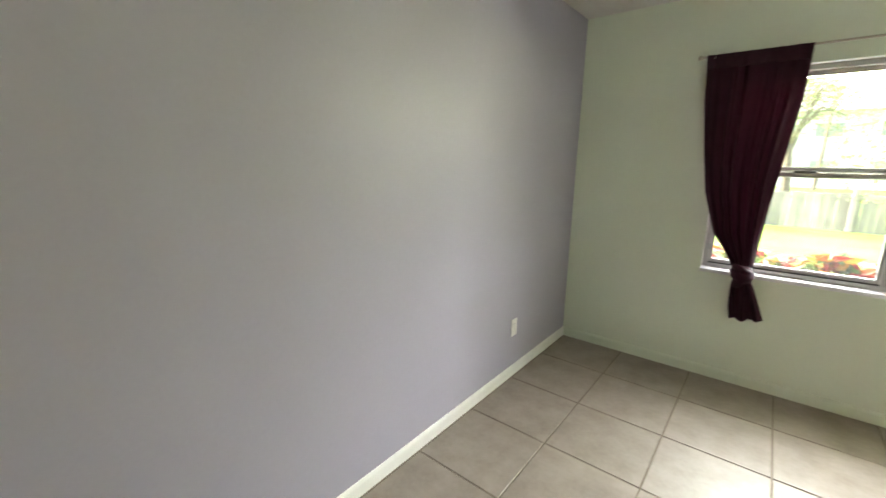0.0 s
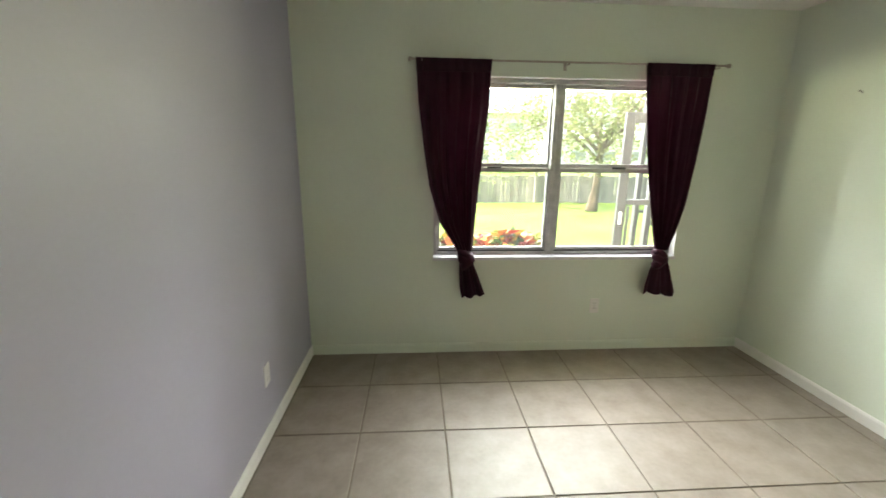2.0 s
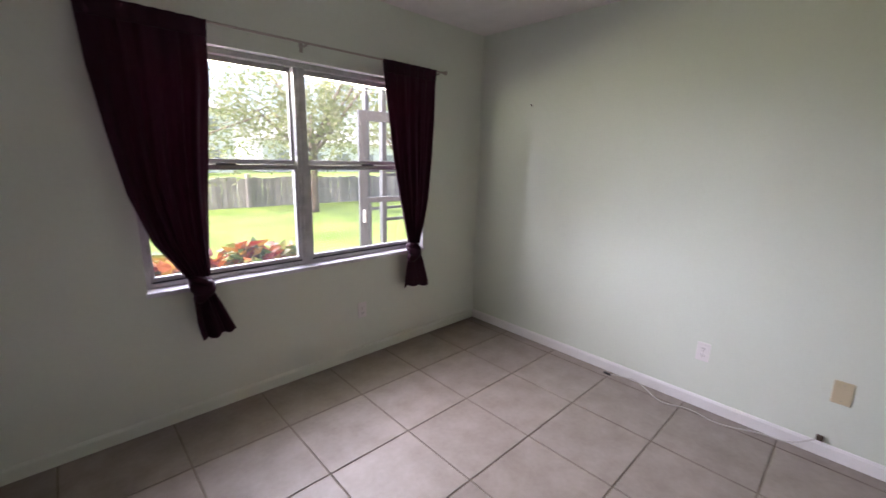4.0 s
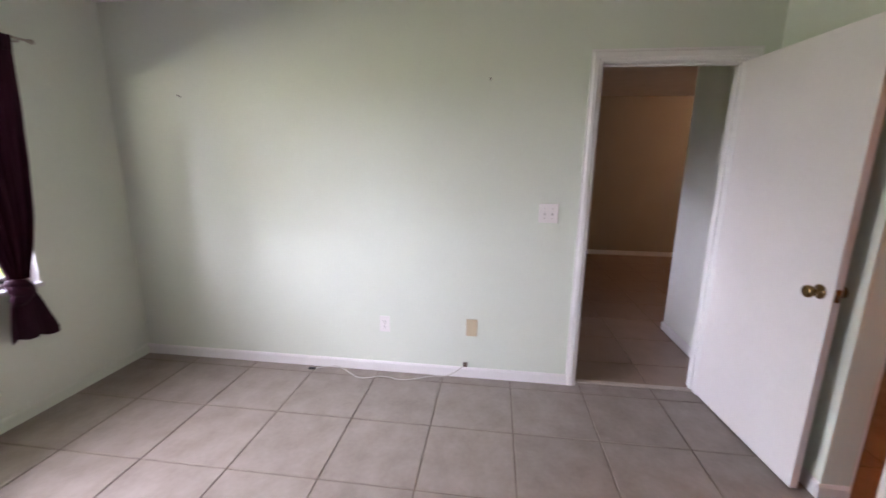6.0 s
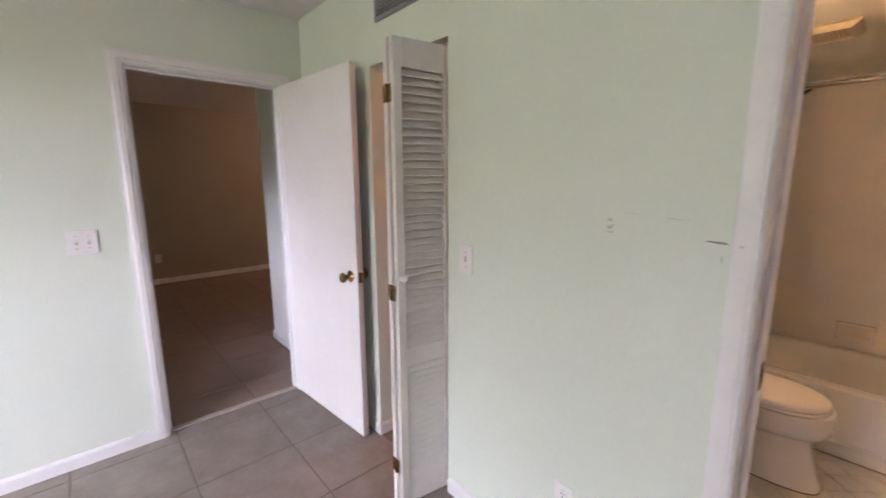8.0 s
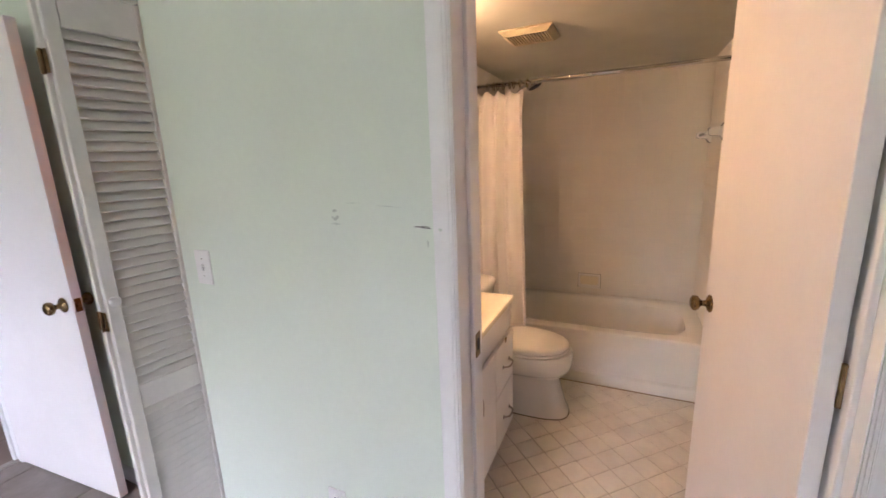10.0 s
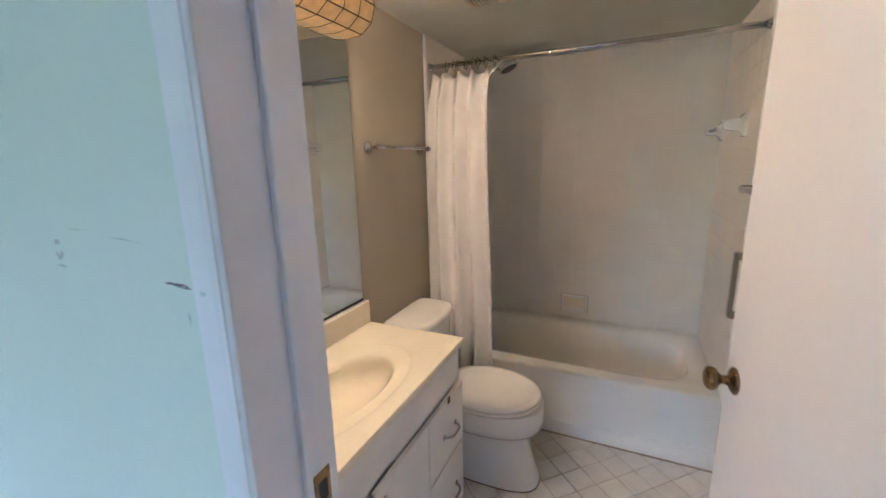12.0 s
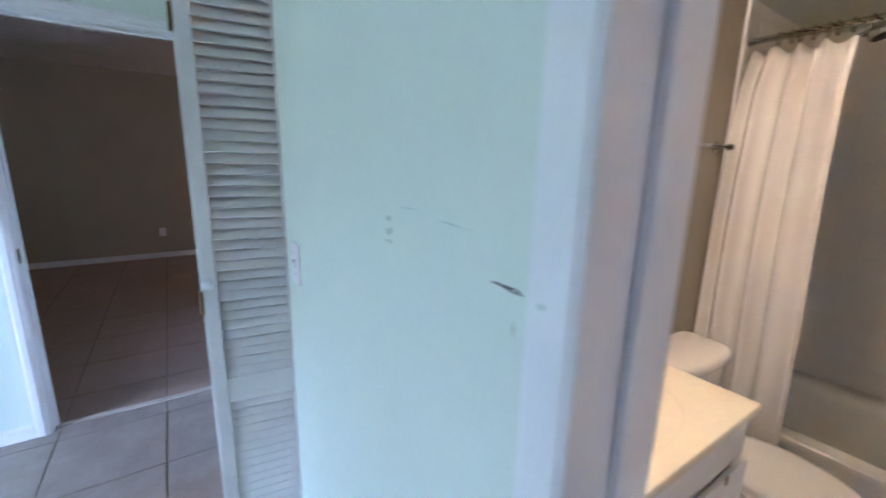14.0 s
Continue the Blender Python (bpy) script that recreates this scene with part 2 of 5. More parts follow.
def rings_mesh(bm, rings, cap_first=False, cap_last=False):
    """Skin between rings of points, each a list of the same length."""
    made = [[bm.verts.new(p) for p in r] for r in rings]
    k = len(rings[0])
    for a, b in zip(made, made[1:]):
        for i in range(k):
            bm.faces.new((a[i], a[(i + 1) % k], b[(i + 1) % k], b[i]))
    if cap_first:
        bm.faces.new(made[0][::-1])
    if cap_last:
        bm.faces.new(made[-1])
    return bm


def tube(bm, points, radius, seg=10):
    """A round rod along points; radius is one number or one for each point."""
    pts = [Vector(p) for p in points]
    rings, side = [], None
    for i, p in enumerate(pts):
        d = (pts[min(i + 1, len(pts) - 1)] - pts[max(i - 1, 0)]).normalized()
        if side is None:
            side = d.cross(Vector((0, 0, 1)) if abs(d.z) < 0.9 else Vector((1, 0, 0))).normalized()
        side = (side - d * side.dot(d)).normalized()
        up = d.cross(side)
        r = radius[i] if isinstance(radius, (list, tuple)) else radius
        rings.append([p + (side * math.cos(a) + up * math.sin(a)) * r for a in [2 * math.pi * j / seg for j in range(seg)]])
    return rings_mesh(bm, rings, True, True)


def lathe(bm, profile, m, seg=20):
    """A turned shape: profile rows (radius, height), turned about z and laid by the pose m."""
    rings = [[m @ Vector((r * math.cos(2 * math.pi * j / seg), r * math.sin(2 * math.pi * j / seg), h)) for j in range(seg)] for r, h in profile]
    return rings_mesh(bm, rings, True, True)


def oval(cx, cy, a, b, z, n=48, power=2.0, egg=0.0):
    """A ring: an ellipse (power 2) to a rectangle (power 99); egg narrows it towards -x."""
    pts = []
    for i in range(n):
        t = 2 * math.pi * i / n
        c, s = math.cos(t), math.sin(t)
        k = (abs(c) ** power + abs(s) ** power) ** (-1 / power) if power < 50 else 1 / max(abs(c), abs(s))
        x, y = c * k, s * k
        pts.append((cx + a * x, cy + b * y * (1 + egg * x), z))
    return pts


def wall(name, along, t0, t1, u0, u1, z0, z1, holes, mats, label, split=None):
    """A wall with real openings. along 'x' or 'y'; t0..t1 its thickness; holes rows (u0, u1, z0, z1). mats: for the t0 face, the t1 face, the reveals."""
    us = sorted({u0, u1, *[h[0] for h in holes], *[h[1] for h in holes]})
    zs = sorted({z0, z1, *[h[2] for h in holes], *[h[3] for h in holes]})
    us, zs = [u for u in us if u0 <= u <= u1], [z for z in zs if z0 <= z <= z1]

    def solid(i, j):
        if not (0 <= i < len(us) - 1 and 0 <= j < len(zs) - 1):
            return False
        u, z = (us[i] + us[i + 1]) / 2, (zs[j] + zs[j + 1]) / 2
        return not any(h[0] < u < h[1] and h[2] < z < h[3] for h in holes)

    def p(t, u, z):
        return (u, t, z) if along == 'x' else (t, u, z)

    bm = bmesh.new()

    def quad(pts, k):
        bm.faces.new([bm.verts.new(q) for q in pts]).material_index = k

    for i in range(len(us) - 1):
        for j in range(len(zs) - 1):
            if not solid(i, j):
                continue
            a, b, c, d = us[i], us[i + 1], zs[j], zs[j + 1]
            quad([p(t0, a, c), p(t0, b, c), p(t0, b, d), p(t0, a, d)], 0)
            quad([p(t1, a, c), p(t1, b, c), p(t1, b, d), p(t1, a, d)], 1)
            if not solid(i - 1, j):
                quad([p(t0, a, c), p(t1, a, c), p(t1, a, d), p(t0, a, d)], 2)
            if not solid(i + 1, j):
                quad([p(t0, b, c), p(t1, b, c), p(t1, b, d), p(t0, b, d)], 2)
            if not solid(i, j - 1):
                quad([p(t0, a, c), p(t1, a, c), p(t1, b, c), p(t0, b, c)], 2)
            if not solid(i, j + 1):
                quad([p(t0, a, d), p(t1, a, d), p(t1, b, d), p(t0, b, d)], 2)
    bmesh.ops.remove_doubles(bm, verts=bm.verts, dist=1e-5)
    return tagged(part(name, bm, list(mats)), label, "wall", kind="structure")


# ---- plan of the place ----
XL, XR, YB, YW, H = -0.015, 3.300, 0.093, 4.142, 2.410
TH = 0.115                      # inner walls
YI = YB - TH                    # bath and closet side of the closet wall
XD = XR + TH                    # hall side of the door wall
WIN = (0.885, 2.675, 0.745, 1.962)
DOOR = (0.245, 1.000, 0.0, 2.005)     # bedroom door, in y
CLOSET = (1.930, 2.500, 0.0, 1.985)
BATH = (0.110, 0.885, 0.0, 2.000)
XM, XB, YT, YS, HB = 1.458, 0.040, -1.570, -2.310, 2.040   # bath: mirror wall, far side wall, tub front, tub back, ceiling

wall("wall_window", 'x', YW, YW + 0.20, XL - 0.12, XR + TH, -0.15, 2.9, [WIN], (M_GREEN, M_EXT, M_TRIM), "pale green painted wall with a wide window")
wall("wall_lilac", 'y', XL - 0.12, XL, YI, YW, 0, H, [], (M_EXT, M_LILAC, M_LILAC), "plain lilac grey painted bedroom wall")
wall("wall_door", 'y', XR, XD, YB, YW, 0, H, [DOOR], (M_GREEN, M_HALLGREY, M_TRIM), "pale green painted wall with a doorway")
wall("wall_closet", 'x', YI, YB, XL, XD, 0, H, [CLOSET, BATH], (M_TAUPE, M_GREEN, M_GREEN), "pale green painted wall with closet and bath doorways")


def slab(name, x0, y0, x1, y1, z0, z1, mat, label, category):
    return tagged(part(name, boxed(x0, y0, z0, x1, y1, z1), mat), label, category, kind="structure")


slab("ceiling", XL - 0.12, YB, XR, YW, H, H + 0.1, M_CEIL, "off-white textured bedroom ceiling", "ceiling")
floor = slab("floor", XL, YB, XR, YW, -0.12, -0.004, M_GROUT, "beige ceramic tiled bedroom floor with brown grout", "floor")
# hall and the room past it
HX, HY0, HY1, HZ = 7.45, -3.2, 2.6, 2.44
hall_floor = slab("floor_hall", XR, HY0, HX, HY1, -0.12, -0.0041, M_GROUT, "beige ceramic tiled hall floor with brown grout", "floor")
slab("ceiling_hall", XD, HY0, HX + 0.1, HY1, HZ, HZ + 0.1, M_CEIL, "off-white hall ceiling", "ceiling")
wall("wall_hall_far", 'y', HX, HX + 0.1, HY0, HY1, 0, HZ, [], (M_HALL, M_EXT, M_HALL), "brown taupe painted wall of the room past the hall")
# unseen opening added in this wall to brighten the hall side wall
wall("wall_hall_north", 'x', HY1, HY1 + 0.1, XD, HX, 0, HZ, [(3.70, 4.30, 1.35, 2.00)], (M_HALL, M_EXT, M_HALL), "taupe hall wall with an added unseen opening for sky light")
wall("wall_hall_south", 'x', HY0 - 0.1, HY0, XM, HX, 0, HZ, [], (M_EXT, M_HALL, M_HALL), "plain taupe hall wall")
wall("wall_hall_side", 'x', -0.06, 0.032, XD, 4.38, 0, HZ, [], (M_HALLGREY, M_HALLGREY, M_HALLGREY), "short grey hall wall beside the bedroom door")
wall("wall_closet_end", 'y', 4.075, 4.17, -1.55, -0.06, 0, HZ, [], (M_CLOSET, M_CLOSET, M_CLOSET), "cream painted end wall of the closet")
wall("wall_hall_closet", 'y', 4.27, 4.38, HY0, -0.06, 0, HZ, [], (M_HALLGREY, M_HALL, M_HALL), "taupe wall behind the closet")
# closet
closet_floor = slab("floor_closet", XM + TH, -1.55, 4.075, YB - 0.001, -0.12, -0.0042, M_GROUT, "tiled closet floor", "floor")
slab("ceiling_closet", XM + TH, -1.55, 4.075, YI, 2.30, 2.40, M_CEIL, "closet ceiling", "ceiling")
wall("wall_closet_back", 'x', -1.66, -1.55, XM + TH, 4.075, 0, 2.4, [], (M_HALL, M_CLOSET, M_CLOSET), "cream painted back wall of the closet")
wall("wall_closet_lining", 'x', YI - 0.012, YI - 0.002, XM + TH, 4.075, 0, 2.3, [CLOSET], (M_CLOSET, M_CLOSET, M_TRIM), "cream painted inner face of the closet wall")
# bath
wall("wall_bath_mirror", 'y', XM, XM + TH, YS - 0.1, YI, 0, 2.4, [], (M_TAUPE, M_CLOSET, M_TAUPE), "taupe painted bath wall behind the mirror")
wall("wall_bath_side", 'y', XB - 0.1, XB, YS - 0.1, YI, 0, 2.4, [], (M_EXT, M_TAUPE, M_TAUPE), "taupe painted bath side wall")
wall("wall_bath_back", 'x', YS - 0.1, YS - 0.012, XB, XM, 0, 2.4, [], (M_EXT, M_WGROUT, M_TAUPE), "white tiled wall behind the bath tub")
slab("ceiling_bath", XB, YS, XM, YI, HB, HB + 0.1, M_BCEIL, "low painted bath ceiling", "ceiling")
bath_floor = slab("floor_bath", XB, YS, XM, YB - 0.001, -0.12, -0.0043, M_BGROUT, "cream diagonal tiled bath floor", "floor")
slab("roof", XL - 0.5, YS - 0.6, HX + 0.3, YW + 0.55, 2.9, 3.0, M_SHINGLE, "grey shingled flat roof with an eave", "roof")


# ---- window ----
def build_window():
    x0, x1, z0, z1 = WIN
    w = thing("window_1", "wide aluminium window of two single-hung sashes with clear panes", "window", kind="structure")
    g = YW + 0.090                       # plane of the glass
    xm = (x0 + x1) / 2 - 0.035
    part("window_sill", boxed(x0 - 0.005, YW - 0.022, z0 - 0.022, x1 + 0.005, YW + 0.075, z0 + 0.002, 0.004), M_SILL, w, "pale stone window sill")
    bm = bmesh.new()
    for a, b in ((x0, x0 + 0.03), (x1 - 0.03, x1)):
        box(bm, a, g - 0.035, z0, b, g + 0.05, z1, 0.003, 1)
    box(bm, x0 + 0.03, g - 0.035, z1 - 0.03, x1 - 0.03, g + 0.05, z1, 0.003, 1)
    box(bm, x0 + 0.03, g - 0.035, z0, x1 - 0.03, g + 0.05, z0 + 0.028, 0.003, 1)
    part("window_frame", bm, M_ALU, w)
    bm = boxed(xm - 0.036, g - 0.04, z0 + 0.028, xm + 0.036, g + 0.05, z1 - 0.03, 0.004, 1)
    box(bm, xm - 0.012, g - 0.047, z0 + 0.028, xm + 0.012, g - 0.03, z1 - 0.03, 0.003, 1)
    part("mullion", bm, M_ALU, w)
    rail = 1.375
    for a, b in ((x0 + 0.03, xm - 0.036), (xm + 0.036, x1 - 0.03)):
        for lo, hi, off in ((z0 + 0.028, rail, -0.014), (rail, z1 - 0.03, 0.016)):
            bm = bmesh.new()
            y0, y1 = g + off - 0.011, g + off + 0.011
            side = 0.016
            box(bm, a, y0, lo, a + side, y1, hi, 0.002, 1)
            box(bm, b - side, y0, lo, b, y1, hi, 0.002, 1)
            box(bm, a + side, y0, lo, b - side, y1, lo + 0.03, 0.002, 1)
            box(bm, a + side, y0, hi - 0.03, b - side, y1, hi, 0.002, 1)
            sash = part("sash", bm, M_ALU, w)
            pane = part("pane", boxed(a + side, g + off - 0.002, lo + 0.03, b - side, g + off + 0.002, hi - 0.03), M_GLASS, sash, "clear glass pane")
            pane.visible_shadow = False
        c = (a + b) / 2
        part("latch", boxed(c - 0.05, g - 0.034, rail - 0.004, c + 0.05, g - 0.024, rail + 0.010, 0.003, 1), M_DARK, w, "dark sash latch")
    bm = bmesh.new()
    for k in range(3):
        box(bm, x0 + 0.03, g - 0.033 + 0.012 * k, z0 + 0.028, x1 - 0.03, g - 0.028 + 0.012 * k, z0 + 0.036 - 0.002 * k)
    part("track", bm, M_DARK, w, "dark sliding track")
    return w


build_window()


# ---- baseboards and door trim ----
def baseboard(points, label="white painted baseboard", mat=M_TRIM, h=0.072, t=0.012):
    """points: x0, y0, x1, y1 of the wall line, nx, ny towards the room."""
    for x0, y0, x1, y1, nx, ny in points:
        bm = bmesh.new()
        prof = [(0, 0.0), (t, 0.0), (t, h - 0.014), (t * 0.45, h - 0.002), (0, h)]
        a, b = [], []
        for d, z in prof:
            a.append((x0 + nx * d, y0 + ny * d, z))
            b.append((x1 + nx * d, y1 + ny * d, z))
        rings_mesh(bm, [a, b], True, True)
        tagged(part("baseboard", bm, mat), label, "baseboard", kind="structure")


CW = 0.064
baseboard([
    (XL, YB, XL, YW, 1, 0),
    (XR, DOOR[1] + CW, XR, YW, -1, 0),
    (BATH[1] + 0.070, YB, CLOSET[0] - 0.006, YB, 0, 1),
    (CLOSET[1] + 0.004, YB, XR - 0.03, YB, 0, 1),
    (CLOSET[1], YI, CLOSET[1], YB + 0.012, -1, 0),
    (HX, HY0, HX, HY1, -1, 0),
    (XD, 0.032, 4.38, 0.032, 0, 1),
    (4.38, HY0, 4.38, 0.044, 1, 0),
])
baseboard([(XL + 0.012, YW, XR - 0.012, YW, 0, -1)], "baseboard painted pale green like its wall", M_GREEN)


def casing_profile(w, t):
    return [(0, 0.002), (0.004, t * 0.55), (w * 0.25, t * 0.6), (w * 0.34, t), (w * 0.72, t), (w * 0.84, t * 0.62), (w, t * 0.7), (w, 0.0), (0, 0.0)]


def casing(name, along, face, out, u0, u1, top, w, t, label, legs=(True, True), plain=False):
    """Door trim round an opening u0..u1 on the plane face, proud towards out (+1 or -1)."""
    trim = thing(name, label, "door trim", kind="structure")

    def p(u, d, z):
        return (u, face + out * d, z) if along == 'x' else (face + out * d, u, z)

    prof = casing_profile(w, t) if not plain else [(0, 0.001), (0.001, t * 0.8), (0.006, t), (w - 0.008, t), (w - 0.002, t * 0.75), (w, 0.001), (w, 0), (0, 0)]
    for side, on in zip((0, 1), legs):
        if not on:
            continue
        e, s = ((u0, -1), (u1, 1))[side]
        rings_ = [[p(e + s * a, d, z + (a if k else 0)) for a, d in prof] for k, z in enumerate((0.0, top))]
        part("casing_leg", rings_mesh(bmesh.new(), rings_, True, True), M_TRIM, trim)
    rings_ = [[p((u0 - a) if k == 0 else (u1 + a), d, top + a) for a, d in prof] for k in (0, 1)]
    part("casing_head", rings_mesh(bmesh.new(), rings_, True, True), M_TRIM, trim)
    return trim


casing("trim_bedroom_door", 'y', XR, -1, DOOR[0], DOOR[1], DOOR[3], CW, 0.016, "white painted wooden door trim round the bedroom doorway")
casing("trim_hall_side", 'y', XD, 1, DOOR[0], DOOR[1], DOOR[3], CW, 0.016, "white painted wooden door trim on the hall side")
casing("trim_bath_door", 'x', YB, 1, BATH[0], BATH[1], BATH[3], 0.014, 0.006, "white painted wooden door trim round the bath doorway")
casing("trim_bath_board", 'x', YB, 1, BATH[0] - 0.0145, BATH[1] + 0.0145, BATH[3] + 0.0145, 0.042, 0.0035, "flat white painted board round the bath doorway", plain=True)
casing("trim_bath_inside", 'x', YI, -1, BATH[0], BATH[1], BATH[3], 0.055, 0.018, "white painted wooden door trim on the bath side", plain=True)


def jamb(name, along, t0, t1, u0, u1, top, label, stop_at, first=0.0):
    j = thing(name, label, "door jamb", kind="structure")
    th = 0.018

    def bx(ua, ub, ta, tb, za, zb, bevel=0.002):
        return boxed(ua, ta, za, ub, tb, zb, bevel, 1) if along == 'x' else boxed(ta, ua, za, tb, ub, zb, bevel, 1)

    part("jamb_leg", bx(u0 - th + 0.02, u0 + 0.004, t0 - 0.003, t1 + 0.003, 0, top), M_TRIM, j)
    part("jamb_leg", bx(u1 - 0.004, u1 + th - 0.02, t0 - 0.003, t1 + 0.003, 0, top), M_TRIM, j)
    part("jamb_head", bx(u0 + 0.004, u1 - 0.004, t0 - 0.003, t1 + 0.003, top - 0.004, top), M_TRIM, j)
    s0, s1 = stop_at
    part("door_stop", bx(u0 + 0.004, u0 + 0.016, max(s0, s1 - 0.030) + first, s1 + first, 0, top - 0.004), M_TRIM, j)
    part("door_stop", bx(u1 - 0.016, u1 - 0.004, s0, s1, 0, top - 0.004), M_TRIM, j)
    part("door_stop", bx(u0 + 0.016, u1 - 0.016, s0, s1, top - 0.016, top - 0.004), M_TRIM, j)
    return j


jb = jamb("jamb_bedroom_door", 'y', XR, XD, DOOR[0], DOOR[1], DOOR[3], "white painted bedroom door jamb", (XR + 0.045, XR + 0.075))
bj = jamb("jamb_bath_door", 'x', YI, YB, BATH[0], BATH[1], BATH[3], "white painted bath door jamb with a brass strike plate", (YI - 0.017, YI + 0.045), 0.034)
s2 = part("strike_plate", boxed(XR + 0.006, DOOR[1] - 0.0075, 0.895, XR + 0.036, DOOR[1] - 0.0035, 0.965, 0.001, 1), M_BRASS, jb, "worn brass strike plate")
part("strike_hole", boxed(XR + 0.014, DOOR[1] - 0.0085, 0.915, XR + 0.028, DOOR[1] - 0.007, 0.947), M_DARK, s2)
sp = part("strike_plate", boxed(BATH[1] - 0.0180, YI + 0.002, 0.915, BATH[1] - 0.0155, YI + 0.036, 0.985, 0.001, 1), M_BRASS, bj, "worn brass strike plate")
part("strike_hole", boxed(BATH[1] - 0.0186, YI + 0.010, 0.935, BATH[1] - 0.0175, YI + 0.028, 0.968), M_DARK, sp)
tagged(part("threshold_strip", boxed(XR + 0.028, DOOR[0] + 0.004, -0.002, XR + 0.066, DOOR[1] - 0.004, 0.009, 0.004), M_STRIP),
       "pale stone strip across the bedroom doorway", "threshold", kind="structure")


# ---- doors ----
def knob_mesh(m):
    bm = bmesh.new()
    return lathe(bm, [(0.001, 0), (0.031, 0.0), (0.032, 0.004), (0.026, 0.009), (0.012, 0.014), (0.010, 0.026), (0.014, 0.033), (0.024, 0.039),
                      (0.0275, 0.048), (0.026, 0.056), (0.018, 0.0615), (0.006, 0.063), (0.001, 0.063)], m, 24)


def flush_door(name, label, hinge, angle, width, height, thick=0.035, knob_z=0.93, lift=0.012, grow=1, pin=1):
    """A flat door. It lies from its hinge along local +x, its face to the viewer at local y = 0, its thickness towards local -y * grow."""
    d = thing(name, label, "door", at=(*hinge, 0), turn=(0, 0, angle))
    y0, y1 = (-thick, 0) if grow > 0 else (0, thick)
    part("door_leaf", boxed(0.002, y0, lift, width, y1, height, 0.002, 2), M_DOOR, d)
    for face, turn in ((y1, -90), (y0, 90)):
        k = part("door_knob", knob_mesh(pose(width - 0.062, face, knob_z, turn, 0, 0)), M_BRASS, d, "aged brass door knob", smooth=True)
    lp = part("latch_plate", boxed(width - 0.001, (y0 + y1) / 2 - 0.012, knob_z - 0.028, width + 0.0015, (y0 + y1) / 2 + 0.012, knob_z + 0.028, 0.0005, 1), M_BRASS, d, "brass latch plate")
    part("latch_bolt", boxed(width, (y0 + y1) / 2 - 0.006, knob_z - 0.008, width + 0.009, (y0 + y1) / 2 + 0.006, knob_z + 0.008, 0.002, 1), M_BRASS, lp)
    for z in (0.22, 1.0, 1.78):
        bm = bmesh.new()
        tube(bm, [(-0.004, y0 - 0.001 if pin < 0 else y1 + 0.001, z - 0.045), (-0.004, y0 - 0.001 if pin < 0 else y1 + 0.001, z + 0.045)], 0.006, 8)
        part("hinge", bm, M_BRASS, d, "brass hinge")
    return d


flush_door("bedroom_door", "white painted flush door standing open against the closet wall", (XR - 0.002, DOOR[0] + 0.004), 184.2, 0.775, 2.000, grow=-1)
flush_door("bath_door", "white painted flush bath door standing open into the bath", (BATH[0] + 0.020, YI + 0.045), 275.4, 0.752, 1.985, grow=-1, knob_z=0.915, pin=-1)


# ---- louvred bifold closet door ----
def louvre_panel(parent, m, name="door_panel"):
    """One leaf of 0.262 m: stiles, three rails and tilted slats, in local x (width), z up."""
    w, h, t, st = 0.262, 1.955, 0.028, 0.036
    fold = new(name)
    fold.parent = parent
    fold.matrix_basis = m
    fold.empty_display_size = 0.05
    for a in (0, w - st):
        part("stile", boxed(a, -t / 2, 0.012, a + st, t / 2, h, 0.003, 2), M_LOUVRE, fold)
    for lo, hi in ((0.012, 0.135), (0.660, 0.745), (1.850, h)):
        part("rail", boxed(st, -t / 2 + 0.001, lo, w - st, t / 2 - 0.001, hi, 0.002, 1), M_LOUVRE, fold)
    slat = bmesh.new()
    box(slat, st - 0.002, -0.0170, -0.0027, w - st + 0.002, 0.0170, 0.0027, 0.0012, 1)
    for v in slat.verts:
        y, z = v.co.y, v.co.z
        a = radians(-54)
        v.co.y, v.co.z = y * math.cos(a) - z * math.sin(a), y * math.sin(a) + z * math.cos(a)
    data = finish(slat, "slat", M_LOUVRE)
    for lo, hi in ((0.135, 0.660), (0.745, 1.850)):
        n = round((hi - lo) / 0.0305)
        for i in range(n):
            o = new("slat", data)
            o.parent = fold
            o.location = (0, 0, lo + (i + 0.5) * (hi - lo) / n)
    return fold


bifold = thing("bifold_closet_door", "white louvred bifold closet door folded open at the jamb", "door", at=(CLOSET[0] + 0.004, YB - 0.035, 0))
louvre_panel(bifold, pose(0.020, 0, 0, 0, 0, 81))
louvre_panel(bifold, pose(0.062, 0.004, 0, 0, 0, 82.5))
for z in (0.20, 0.985, 1.757):
    bm = bmesh.new()
    for k in (0, 1):
        box(bm, 0.058 + 0.028 * k, 0.263, z - 0.032, 0.080 + 0.028 * k, 0.2665, z + 0.032, 0.001, 1)
    tube(bm, [(0.083, 0.268, z - 0.034), (0.083, 0.268, z + 0.034)], 0.005, 8)
    box(bm, 0.080, 0.262, z - 0.010, 0.086, 0.2665, z + 0.010)
    part("hinge", bm, M_BRASS, bifold, "aged brass hinge")
bm = bmesh.new()
lathe(bm, [(0.001, 0), (0.010, 0), (0.008, 0.010), (0.014, 0.018), (0.016, 0.024), (0.012, 0.031), (0.001, 0.033)], pose(0.040, 0.247, 1.055, 0, -90, -9), 16)
part("pull_knob", bm, M_PLATE, bifold, "small white round pull knob", smooth=True)
tagged(part("closet_header_trim", boxed(CLOSET[0], YB - 0.07, CLOSET[3] - 0.020, CLOSET[1], YB - 0.045, CLOSET[3] - 0.0005, 0.002, 1), M_ALU),
       "metal track along the closet opening's head", "door track", kind="structure")


